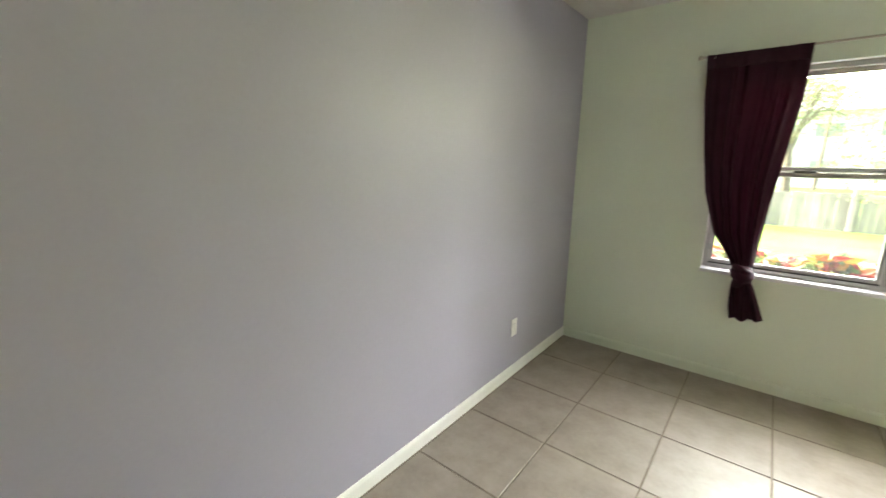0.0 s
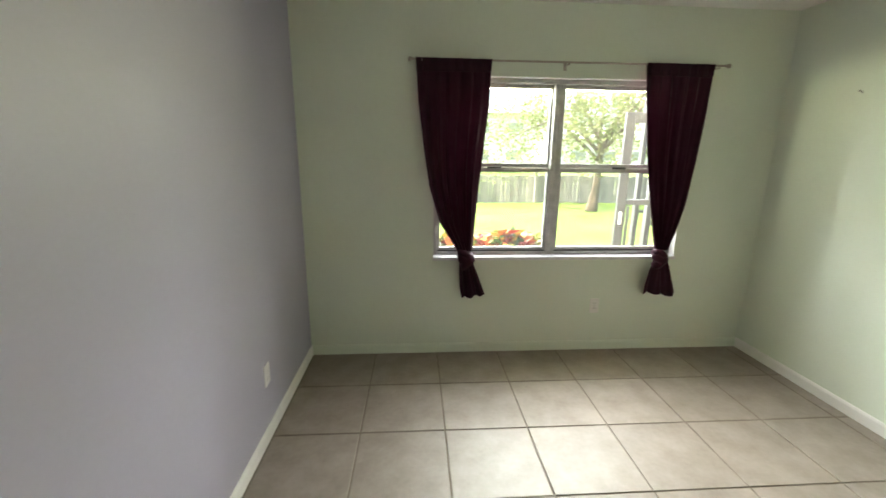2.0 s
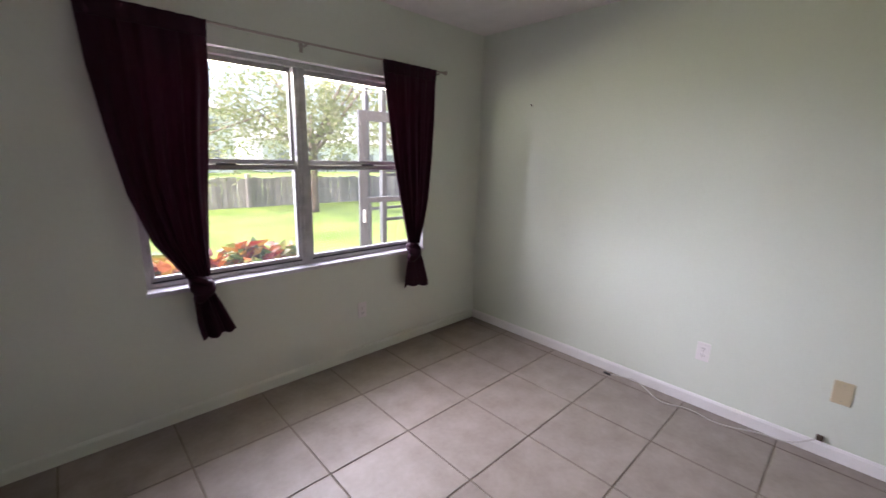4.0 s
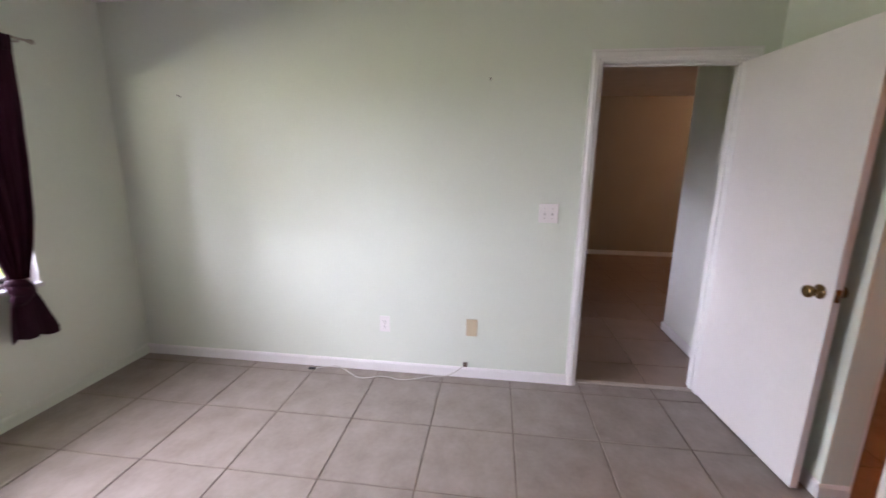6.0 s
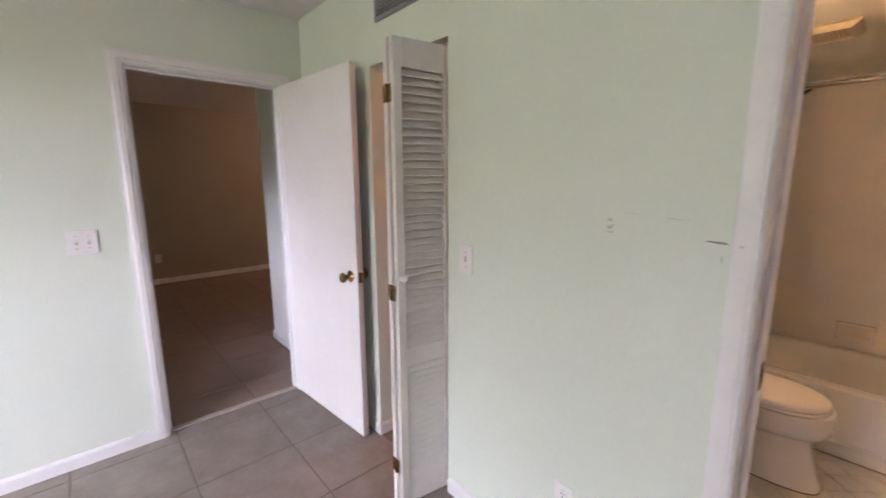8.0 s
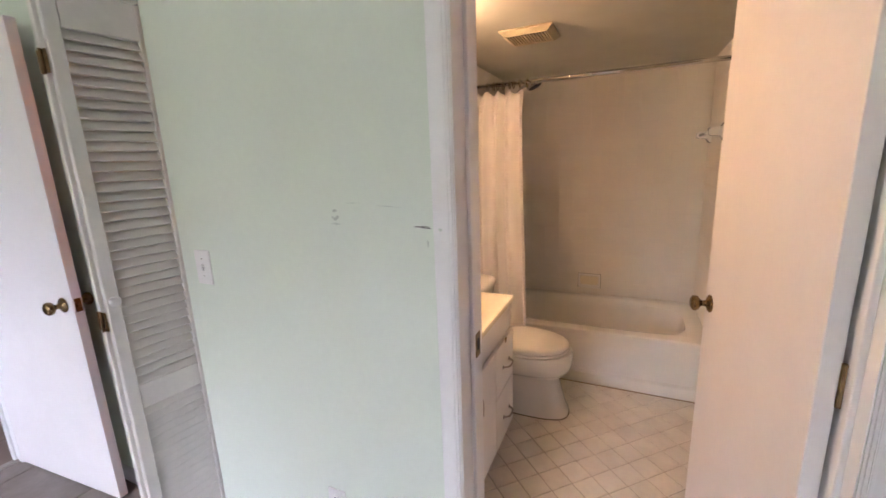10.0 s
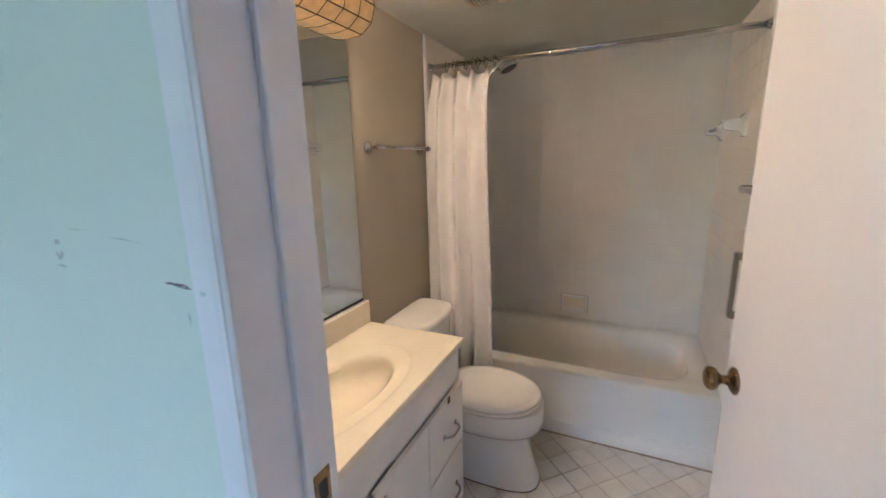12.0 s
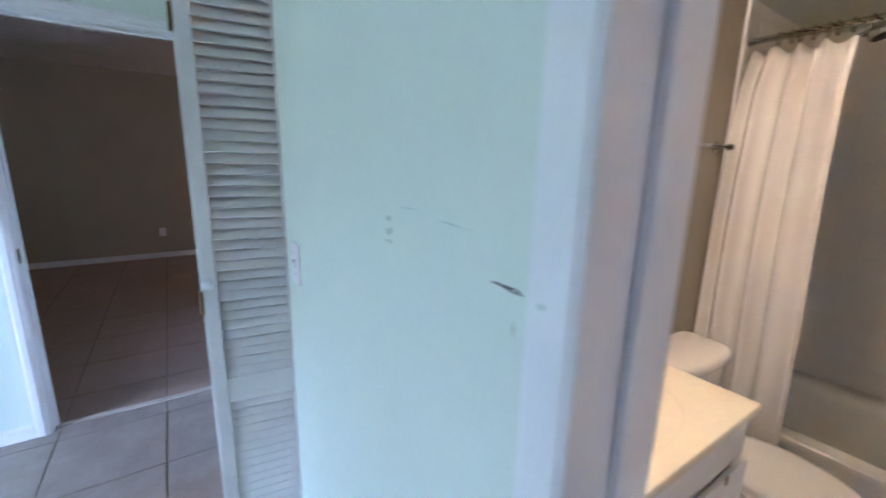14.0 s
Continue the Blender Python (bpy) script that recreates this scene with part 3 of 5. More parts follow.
# ---- tiles ----
def tile_mesh(w, d, mat, bevel=0.0022, h=0.008):
    """A tile with softened upper edges, its top at z = 0."""
    bm = bmesh.new()
    e = bevel
    low = [(0, 0, -h), (w, 0, -h), (w, d, -h), (0, d, -h)]
    mid = [(0, 0, -e * 0.8), (w, 0, -e * 0.8), (w, d, -e * 0.8), (0, d, -e * 0.8)]
    top = [(e, e, 0), (w - e, e, 0), (w - e, d - e, 0), (e, d - e, 0)]
    rings_mesh(bm, [low, mid, top], False, True)
    return finish(bm, "tile", mat)


TILE_CACHE = {}


def tiled(parent, x0, y0, x1, y1, ox, oy, pitch, gap, mat, z=0.0):
    i0, i1 = math.floor((x0 - ox) / pitch), math.ceil((x1 - ox) / pitch)
    j0, j1 = math.floor((y0 - oy) / pitch), math.ceil((y1 - oy) / pitch)
    for i in range(i0, i1):
        for j in range(j0, j1):
            a, b = max(x0, ox + i * pitch + gap / 2), min(x1, ox + (i + 1) * pitch - gap / 2)
            c, d = max(y0, oy + j * pitch + gap / 2), min(y1, oy + (j + 1) * pitch - gap / 2)
            if b - a < 0.012 or d - c < 0.012:
                continue
            key = (round(b - a, 4), round(d - c, 4), mat.name)
            if key not in TILE_CACHE:
                TILE_CACHE[key] = tile_mesh(key[0], key[1], mat)
            o = new("tile", TILE_CACHE[key])
            o.parent = parent
            o.location = (a, c, z)


# ---- curtains and their rod ----
def between(rows, z):
    """Values at height z between rows (z, a, b, ...), given from the top down."""
    for p, q in zip(rows, rows[1:]):
        if z >= q[0]:
            t = max(0.0, min(1.0, (p[0] - z) / (p[0] - q[0])))
            return [u + (v - u) * t for u, v in zip(p[1:], q[1:])]
    return list(rows[-1][1:])


def cloth(bm, top, bottom, edges, y, folds, amp, nx=90, nz=60, seed=0, wave=0.0, gather_top=0.0, ripple=0.3):
    rnd = random.Random(seed)
    phase = [rnd.uniform(0, 6.28) for _ in range(4)]
    grid = []
    for j in range(nz + 1):
        z = top + (bottom - top) * j / nz
        a, b = between(edges, z)
        row = []
        v = j / nz
        for i in range(nx + 1):
            u = i / nx
            w = u + 0.018 * math.sin(6.28 * u * 2.3 + phase[0]) + 0.010 * math.sin(9 * v + phase[1])
            d = math.sin(2 * math.pi * folds * w + phase[2]) * (1 - ripple) + ripple * math.sin(2 * math.pi * folds * 2.3 * w + phase[3] + 2.2 * v)
            k = amp * (0.45 + 0.55 * min(1.0, v * 3 + gather_top))
            zz = z + wave * math.sin(2 * math.pi * folds * w) * v
            row.append(bm.verts.new((a + (b - a) * u, y + d * k, zz)))
        grid.append(row)
    for j in range(nz):
        for i in range(nx):
            bm.faces.new((grid[j][i], grid[j][i + 1], grid[j + 1][i + 1], grid[j + 1][i]))
    return bm


def thicken(ob, t):
    s = ob.modifiers.new("cloth", 'SOLIDIFY')
    s.thickness, s.offset = t, 0
    return ob


def knotted_curtain(edges, knot, tail, seed, label):
    x, z = knot
    c = thing("window_curtain", label, "curtain", "window curtains", at=(x, 4.075, 0))
    inv = Matrix.Translation((-x, -4.075, 0))
    bm = cloth(bmesh.new(), edges[0][0], z + 0.03, edges, 4.075, 5, 0.021, seed=seed)
    for v in bm.verts:                       # gathered rod pocket at the top
        if v.co.z > 1.985:
            v.co.y = 4.075 + (v.co.y - 4.075) * 0.7
    bm.transform(inv)
    thicken(part("drape", bm, M_CURTAIN, c, smooth=True), 0.003)
    top = edges[0]
    band = cloth(bmesh.new(), top[0] + 0.003, top[0] - 0.075, [(top[0] + 0.003, top[1], top[2]), (top[0] - 0.075, top[1] + 0.003, top[2] - 0.003)], 4.064, 7, 0.006, 90, 10, seed + 2, 0.0, 1.0)
    band.transform(inv)
    thicken(part("rod_pocket", band, M_POCKET, c, "double cloth of the rod pocket", smooth=True), 0.004)
    bm = bmesh.new()
    rnd = random.Random(seed + 5)
    for k, (dx, dz, a, r) in enumerate(((0, 0.012, 22, 0.030), (0.004, -0.020, -28, 0.028), (-0.006, 0.030, 8, 0.022))):
        pts = []
        for i in range(25):
            t = 2 * math.pi * i / 24
            p = Vector((0.040 * math.cos(t), 0.034 * math.sin(t), 0.018 * math.sin(t + k * 2)))
            p.rotate(Euler((0, radians(a), 0)))
            pts.append(p + Vector((dx, -0.006, z + dz - 0.03)))
        rings_ = []
        for i in range(24):
            p, q = pts[i], pts[(i + 1) % 24]
            d = (q - p).normalized()
            s = d.cross(Vector((0, 0, 1))).normalized()
            up = d.cross(s)
            ring = []
            for j in range(14):
                a2 = 2 * math.pi * j / 14
                rr = r * (1 + 0.13 * math.sin(5 * a2 + i * 0.7 + k) + 0.06 * rnd.random())
                ring.append(p + (s * math.cos(a2) * 0.8 + up * math.sin(a2)) * rr)
            rings_.append(ring)
        rings_mesh(bm, rings_ + [rings_[0]])
    part("knot", bm, M_CURTAIN, c, "tight knot in the burgundy cloth", smooth=True)
    bm = cloth(bmesh.new(), z - 0.04, tail[-1][0], tail, 4.070, 2.2, 0.022, 60, 24, seed + 9, 0.010, 0.8)
    for v in bm.verts:
        v.co.z += 0.010 * math.sin(24 * v.co.x + seed) * max(0, (z - 0.1 - v.co.z)) / 0.2
    bm.transform(inv)
    thicken(part("tail", bm, M_CURTAIN, c, smooth=True), 0.003)
    return c


knotted_curtain([(2.045, 0.765, 1.243), (1.78, 0.780, 1.240), (1.50, 0.815, 1.213), (1.24, 0.855, 1.187), (1.0, 0.925, 1.170), (0.83, 1.036, 1.160), (0.72, 1.08, 1.15)],
                (1.112, 0.775), [(0.74, 1.065, 1.150), (0.66, 1.065, 1.185), (0.55, 1.07, 1.225), (0.470, 1.085, 1.250)], 3,
                "sheer burgundy cloth curtain knotted below the window sill")
knotted_curtain([(2.050, 2.255, 2.712), (1.80, 2.283, 2.700), (1.44, 2.340, 2.684), (1.13, 2.402, 2.650), (0.95, 2.445, 2.612), (0.83, 2.480, 2.575), (0.72, 2.50, 2.56)],
                (2.525, 0.775), [(0.74, 2.480, 2.575), (0.66, 2.455, 2.615), (0.55, 2.435, 2.655), (0.470, 2.432, 2.680)], 11,
                "burgundy cloth curtain knotted below the window sill, its knot paler")

rod = thing("curtain_rod", "thin brushed steel curtain rod with small end knobs above the window", "curtain rod", at=(1.77, 4.075, 2.04))
part("rod", tube(bmesh.new(), [(-1.02, 0, 0), (0, 0, 0.004), (1.025, 0, 0.008)], 0.0065, 12), M_ROD, rod)
for s, x in ((-1, -1.02), (1, 1.025)):
    bm = bmesh.new()
    lathe(bm, [(0.001, 0), (0.009, 0), (0.009, 0.008), (0.013, 0.014), (0.015, 0.022), (0.011, 0.031), (0.001, 0.034)], pose(x, 0, 0.0 if s < 0 else 0.008, 0, 90 * s, 0), 14)
    part("finial", bm, M_ROD, rod, smooth=True)
for x in (-0.97, -0.03, 0.975):
    bm = boxed(x - 0.008, -0.006, -0.012, x + 0.008, 0.068, -0.005, 0.001, 1)
    box(bm, x - 0.010, 0.062, -0.035, x + 0.010, 0.067, 0.015, 0.001, 1)
    box(bm, x - 0.006, -0.010, -0.012, x + 0.006, -0.007, 0.006, 0.001, 1)
    part("bracket", bm, M_ROD, rod)


# ---- plates on the walls ----
def turned_plate(name, label, category, where, yaw, w, h, kind_, group=""):
    """A wall plate that faces local -y."""
    p = thing(name, label, category, group, at=where, turn=(0, 0, yaw))
    body = M_CREAM if kind_ == "blank" else M_PLATE
    part("plate", boxed(-w / 2, -0.006, -h / 2, w / 2, 0.0, h / 2, 0.003, 2), body, p)
    if kind_ == "outlet":
        for z in (-0.020, 0.020):
            bm = bmesh.new()
            lathe(bm, [(0.001, 0), (0.0165, 0), (0.0165, 0.0022), (0.015, 0.003), (0.001, 0.003)], pose(0, -0.0055, z, 90, 0, 0), 20)
            f = part("socket", bm, M_PLATE, p)
            bm = bmesh.new()
            for x in (-0.0062, 0.0062):
                box(bm, x - 0.0012, -0.0092, z - 0.001, x + 0.0012, -0.0083, z + 0.008)
            box(bm, -0.002, -0.0092, z - 0.011, 0.002, -0.0083, z - 0.007)
            part("slots", bm, M_DARK, f)
        part("screw", lathe(bmesh.new(), [(0.001, 0), (0.003, 0), (0.002, 0.0012), (0.001, 0.0012)], pose(0, -0.0058, 0, 90, 0, 0), 10), M_ROD, p)
    elif kind_ == "switch":
        n = 2 if w > 0.1 else 1
        for i in range(n):
            x = (i - (n - 1) / 2) * 0.046
            part("switch_slot", boxed(x - 0.005, -0.0066, -0.0115, x + 0.005, -0.0055, 0.0115), M_SLOT, p)
            part("toggle", boxed(x - 0.0045, -0.017, 0.000, x + 0.0045, -0.004, 0.009, 0.0015, 1, pose(0, 0, 0, -14, 0, 0)), M_PLATE, p)
            for z in (-0.030, 0.030):
                part("screw", lathe(bmesh.new(), [(0.001, 0), (0.003, 0), (0.002, 0.0012), (0.001, 0.0012)], pose(x, -0.0058, z, 90, 0, 0), 10), M_ROD, p)
    elif kind_ == "blank":
        for z in (-0.042, 0.042):
            part("screw", lathe(bmesh.new(), [(0.001, 0), (0.003, 0), (0.002, 0.0012), (0.001, 0.0012)], pose(0, -0.0058, z, 90, 0, 0), 10), M_ROD, p)
    return p


OUT = "white plastic duplex power outlet on the painted wall"
turned_plate("power_outlet", "white plastic duplex power outlet on the lilac wall", "outlet", (XL, 3.283, 0.346), 90, 0.070, 0.115, "outlet", "power outlets")
turned_plate("power_outlet", "white plastic duplex power outlet on the wall under the window", "outlet", (2.108, YW, 0.357), 0, 0.070, 0.115, "outlet", "power outlets")
turned_plate("power_outlet", OUT, "outlet", (XR, 2.290, 0.352), -90, 0.070, 0.115, "outlet", "power outlets")
turned_plate("power_outlet", "white plastic duplex power outlet low on the closet wall", "outlet", (1.337, YB, 0.345), 180, 0.070, 0.115, "outlet", "power outlets")
turned_plate("power_outlet", "white plastic power outlet on the taupe far wall", "outlet", (HX, 0.527, 0.36), -90, 0.075, 0.118, "outlet", "power outlets")
turned_plate("blank_wall_plate", "yellowed plastic blank wall plate near the baseboard", "wall plate", (XR, 1.693, 0.362), -90, 0.074, 0.120, "blank")
turned_plate("double_light_switch", "white plastic light switch plate with two toggles beside the doorway", "light switch", (XR, 1.243, 1.144), -90, 0.117, 0.117, "switch", "light switches")
turned_plate("light_switch", "white plastic light switch plate with one toggle beside the closet", "light switch", (1.820, YB, 1.122), 180, 0.074, 0.120, "switch", "light switches")

# picture nails
for y, z in ((3.630, 1.840), (1.624, 1.918)):
    nail = thing("nail", "small dark picture nail in the painted wall", "nail", "nails", at=(XR, y, z))
    part("shank", tube(bmesh.new(), [(0.004, 0, -0.003), (-0.018, 0, 0.004)], 0.0018, 8), M_SCRATCH, nail)
    part("head", lathe(bmesh.new(), [(0.001, 0), (0.0055, 0), (0.0055, 0.002), (0.001, 0.002)], pose(-0.018, 0, 0.004, 0, -72, 0), 10), M_SCRATCH, nail)
    part("anchor", lathe(bmesh.new(), [(0.001, 0), (0.008, 0), (0.007, 0.001), (0.001, 0.001)], pose(-0.0005, 0, -0.001, 0, -90, 0), 12), M_SCUFF, nail)


# scuffs and scratches left on the closet wall
def smear(name, label, mat, x, z, strokes, seed, proud=0.0009):
    rnd = random.Random(seed)
    bm = bmesh.new()
    for sx, sz, length, thick, slope in strokes:
        n = 10
        up, low = [], []
        for i in range(n + 1):
            u = i / n
            h = thick * (0.3 + 0.7 * math.sin(math.pi * min(1, u * 1.05))) * rnd.uniform(0.5, 1.1)
            px, pz = x - sx - length * u, z + sz + slope * length * u + rnd.uniform(-1, 1) * thick * 0.2
            up.append(bm.verts.new((px, YB + proud, pz + h / 2)))
            low.append(bm.verts.new((px, YB + proud, pz - h / 2)))
        for i in range(n):
            bm.faces.new((up[i], up[i + 1], low[i + 1], low[i]))
    return tagged(part(name, bm, mat), label, "wall mark", kind="structure")


smear("scratch_mark", "dark gouge scratched into the painted wall", M_SCRATCH, 0.996, 1.288, [(0, 0, 0.046, 0.0045, 0.0), (0.020, -0.002, 0.03, 0.003, -0.04)], 1)
smear("scuff_mark", "faint grey scuff on the painted wall", M_SCUFF, 1.25, 1.312, [(0.004, 0.012, 0.016, 0.010, 0.0), (0.0, -0.008, 0.024, 0.016, 0.0), (-0.003, -0.024, 0.030, 0.007, 0.0)], 2)
smear("scuff_mark", "faint grey scuff on the painted wall", M_SCUFF, 1.20, 1.345, [(0, 0, 0.05, 0.003, 0.02), (0.10, -0.006, 0.07, 0.002, -0.05)], 3)
smear("scuff_mark", "small grey nick on the painted wall", M_SCUFF, 0.928, 1.283, [(0, 0, 0.012, 0.008, 0.0)], 4, 0.0045)
smear("scuff_mark", "small grey scuff on the painted wall", M_SCUFF, 0.960, 1.235, [(0, 0.012, 0.004, 0.02, 0)], 5)

# return-air vent over the closet
vent = thing("wall_vent", "dark grey metal slatted air vent high on the closet wall", "air vent", at=(2.14, YB, 2.262))
for a, b, c, d in ((-0.29, -0.10, 0.29, -0.078), (-0.29, 0.078, 0.29, 0.10), (-0.29, -0.078, -0.268, 0.078), (0.268, -0.078, 0.29, 0.078)):
    part("vent_frame", boxed(a, 0.0, b, c, 0.012, d, 0.003, 1), M_VENT, vent)
part("vent_backing", boxed(-0.268, 0.0005, -0.078, 0.268, 0.002, 0.078), M_DARK, vent)
for i in range(9):
    z = -0.066 + i * 0.0165
    part("vent_slat", boxed(-0.268, -0.006, -0.001, 0.268, 0.006, 0.001, 0, 1, pose(0, 0.0075, z, 40, 0, 0)), M_VENT, vent)

# cable lying along the baseboard
cable = thing("loose_cable", "thin pale cable with dark ends lying along the baseboard", "cable", at=(3.25, 2.2, 0.0))
pts = []
for i in range(61):
    u = i / 60
    y = 2.79 - 1.06 * u
    x = 3.225 + 0.035 * math.sin(7.5 * u + 0.6) + 0.02 * math.sin(17 * u) - 0.05 * math.exp(-((u - 0.35) / 0.09) ** 2)
    z = 0.006 + 0.010 * max(0, math.sin(11 * u)) * (1 if 0.1 < u < 0.9 else 0)
    if u > 0.86:
        x, z = x + (3.282 - x) * (u - 0.86) / 0.14, z + 0.092 * ((u - 0.86) / 0.14) ** 1.5
    pts.append((x - 3.25, y - 2.2, z))
part("cord", tube(bmesh.new(), pts, 0.0032, 8), M_CABLE, cable)
bm = boxed(-0.020, 0.585, 0.0, -0.002, 0.635, 0.012, 0.004, 2)
part("connector", bm, M_DARK, cable, "dark cable connector")
part("wall_plug", boxed(0.026, -0.485, 0.082, 0.050, -0.455, 0.108, 0.004, 2), M_BARK, cable, "brown plug at the wall")


# ---- closet inside: battens and hooks ----
for z in (0.86, 1.27, 1.68):
    tagged(part("closet_batten", boxed(3.02, -1.549, z - 0.03, 3.75, -1.53, z + 0.03, 0.003, 1), M_TRIM), "painted wooden batten on the closet wall", "batten", "closet battens")
    hook = thing("closet_hook", "small brass hook on the closet batten", "hook", "closet hooks", at=(3.30, -1.53, z))
    part("hook_plate", boxed(-0.02, 0.0, -0.02, 0.02, 0.006, 0.02, 0.002, 1), M_BRASS, hook)
    part("hook_arm", tube(bmesh.new(), [(0, 0.004, 0), (0, 0.035, -0.004), (0, 0.045, 0.015)], 0.004, 8), M_BRASS, hook)


# ---- outside ----
gz = -0.22
bm = bmesh.new()
n = 60
gv = [[bm.verts.new((-60 + 130 * i / n, YW + 0.2 + (110 * (j / n) ** 2), gz + (0.05 * noise.noise((i * 0.6, j * 0.6, 0)) if j > 3 else 0))) for i in range(n + 1)] for j in range(n + 1)]
for j in range(n):
    for i in range(n):
        bm.faces.new((gv[j][i], gv[j][i + 1], gv[j + 1][i + 1], gv[j + 1][i]))
tagged(part("ground", bm, M_GRASS, smooth=True), "sunlit green lawn behind the house", "lawn", kind="structure")
tagged(part("far_ground", boxed(-400, YW + 80, gz - 1.0, 400, 700, gz - 0.3), M_GRASS), "far grassy ground", "ground", kind="structure")


def fence(x0, x1, y, h):
    f = thing("garden_fence", "weathered grey wooden board fence at the end of the lawn", "fence", at=(x0, y, gz))
    bm = boxed(0, -0.01, 0, 0.142, 0.012, h, 0.004, 1)
    data = finish(bm, "board", M_FENCE)
    rnd = random.Random(4)
    k = int((x1 - x0) / 0.15)
    for i in range(k):
        o = new("board", data)
        o.parent = f
        o.matrix_basis = pose(i * 0.15, rnd.uniform(-0.006, 0.006), rnd.uniform(-0.05, 0.01), 0, rnd.uniform(-0.6, 0.6), 0)
    post = finish(boxed(-0.05, -0.09, 0, 0.05, -0.012, h + 0.10, 0.006, 1), "post", M_FENCE)
    for i in range(int((x1 - x0) / 2.1) + 1):
        o = new("post", post)
        o.parent = f
        o.location = (i * 2.1, 0, 0)
    for z in (0.2, h - 0.2):
        part("fence_rail", boxed(0, 0.014, z, x1 - x0, 0.05, z + 0.08), M_FENCE, f)


fence(-14, 24, 15.2, 0.95)


def leaf_cloud(bm, blobs, count, size, seed, droop=0.0):
    """Many small bent leaves in and on soft balls (x, y, z, radius)."""
    rnd = random.Random(seed)
    for _ in range(count):
        x, y, z, r = rnd.choice(blobs)
        d = Vector((rnd.gauss(0, 1), rnd.gauss(0, 1), rnd.gauss(0, 0.8))).normalized() * r * rnd.uniform(0.35, 1.0) ** 0.5
        c = Vector((x, y, z)) + d
        q = Euler((rnd.uniform(-1.2, 1.2) + droop, rnd.uniform(-1.2, 1.2), rnd.uniform(0, 6.28))).to_matrix()
        s = size * rnd.uniform(0.6, 1.3)
        pts = [(0, 0, 0), (0.28 * s, 0.45 * s, 0.06 * s), (0, s, -0.05 * s), (-0.28 * s, 0.45 * s, 0.06 * s)]
        vs = [bm.verts.new(c + q @ Vector(p)) for p in pts]
        bm.faces.new((vs[0], vs[1], vs[2]))
        bm.faces.new((vs[0], vs[2], vs[3]))
    return bm


def tree(label, where, trunk_h, trunk_r, crown_r, crown_z, leaves, leaf, seed, lean=0.0):
    t = thing("tree", label, "tree", "garden trees", at=where)
    rnd = random.Random(seed)
    pts = [(lean * u * u + 0.06 * math.sin(5 * u), 0.05 * math.sin(4 * u + 1), trunk_h * u) for u in [i / 10 for i in range(11)]]
    bm = tube(bmesh.new(), pts, [trunk_r * (1.5 - 0.6 * min(1, u * 3)) * (1 - 0.35 * u) for u in [i / 10 for i in range(11)]], 12)
    blobs = []
    for k in range(9):
        a = 2 * math.pi * k / 9 + rnd.uniform(-0.3, 0.3)
        r = crown_r * rnd.uniform(0.45, 0.95)
        top = Vector((lean + r * math.cos(a), r * math.sin(a), crown_z + crown_r * rnd.uniform(-0.35, 0.7)))
        base = Vector(pts[rnd.randint(6, 10)])
        mid = (base + top) / 2 + Vector((0, 0, 0.25 * crown_r))
        tube(bm, [base, (base + mid) / 2, mid, (mid + top) / 2, top], [trunk_r * 0.5, trunk_r * 0.4, trunk_r * 0.28, trunk_r * 0.18, trunk_r * 0.08], 7)
        blobs.append((top.x, top.y, top.z, crown_r * rnd.uniform(0.28, 0.5)))
        blobs.append((mid.x, mid.y, mid.z + 0.2, crown_r * rnd.uniform(0.2, 0.4)))
    part("trunk", bm, M_BARK, t, smooth=True)
    tagged(part("crown", leaf_cloud(bmesh.new(), blobs, leaves, leaf, seed + 1, 0.5), M_LEAF, t), kind="stuff")
    return t


tree("broad leafy tree with a short brown trunk on the lawn", (6.0, 13.0, gz), 2.1, 0.125, 3.5, 3.2, 17000, 0.11, 21, 0.2)
tree("tall leafy tree beyond the garden fence", (1.5, 24.0, gz), 3.0, 0.22, 3.2, 4.6, 9000, 0.13, 22)
tree("wide leafy tree beyond the garden fence", (16.0, 22.0, gz), 2.6, 0.22, 3.8, 4.2, 10000, 0.13, 23)


def palm(where, h, seed):
    t = thing("palm_tree", "tall thin palm tree beside the far house", "palm tree", "palm trees", at=where)
    part("trunk", tube(bmesh.new(), [(0.1 * math.sin(u * 2), 0, h * u) for u in [i / 8 for i in range(9)]], [0.13 - 0.05 * i / 8 for i in range(9)], 8), M_BARK, t)
    bm = bmesh.new()
    rnd = random.Random(seed)
    for k in range(13):
        a = 2 * math.pi * k / 13 + rnd.uniform(-0.2, 0.2)
        up = rnd.uniform(0.1, 0.9)
        spine = [Vector((0.18 + 2.0 * u * math.cos(a), 2.0 * u * math.sin(a), h + up * u * 1.6 - 1.9 * u * u)) for u in [i / 8 for i in range(9)]]
        side = Vector((-math.sin(a), math.cos(a), 0))
        for i in range(1, 9):
            for s in (-1, 1):
                w = 0.5 * (1 - (i / 9) ** 3)
                d = (spine[i] - spine[i - 1])
                p = spine[i - 1]
                vs = [bm.verts.new(q) for q in (p, p + d * 0.7, p + d * 0.9 + side * s * w + Vector((0, 0, -0.25 * w)))]
                bm.faces.new(vs)
    tagged(part("fronds", bm, M_LEAF, t), kind="stuff")


palm((0.5, 34.0, gz), 5.0, 1)
palm((3.2, 36.0, gz), 6.2, 2)


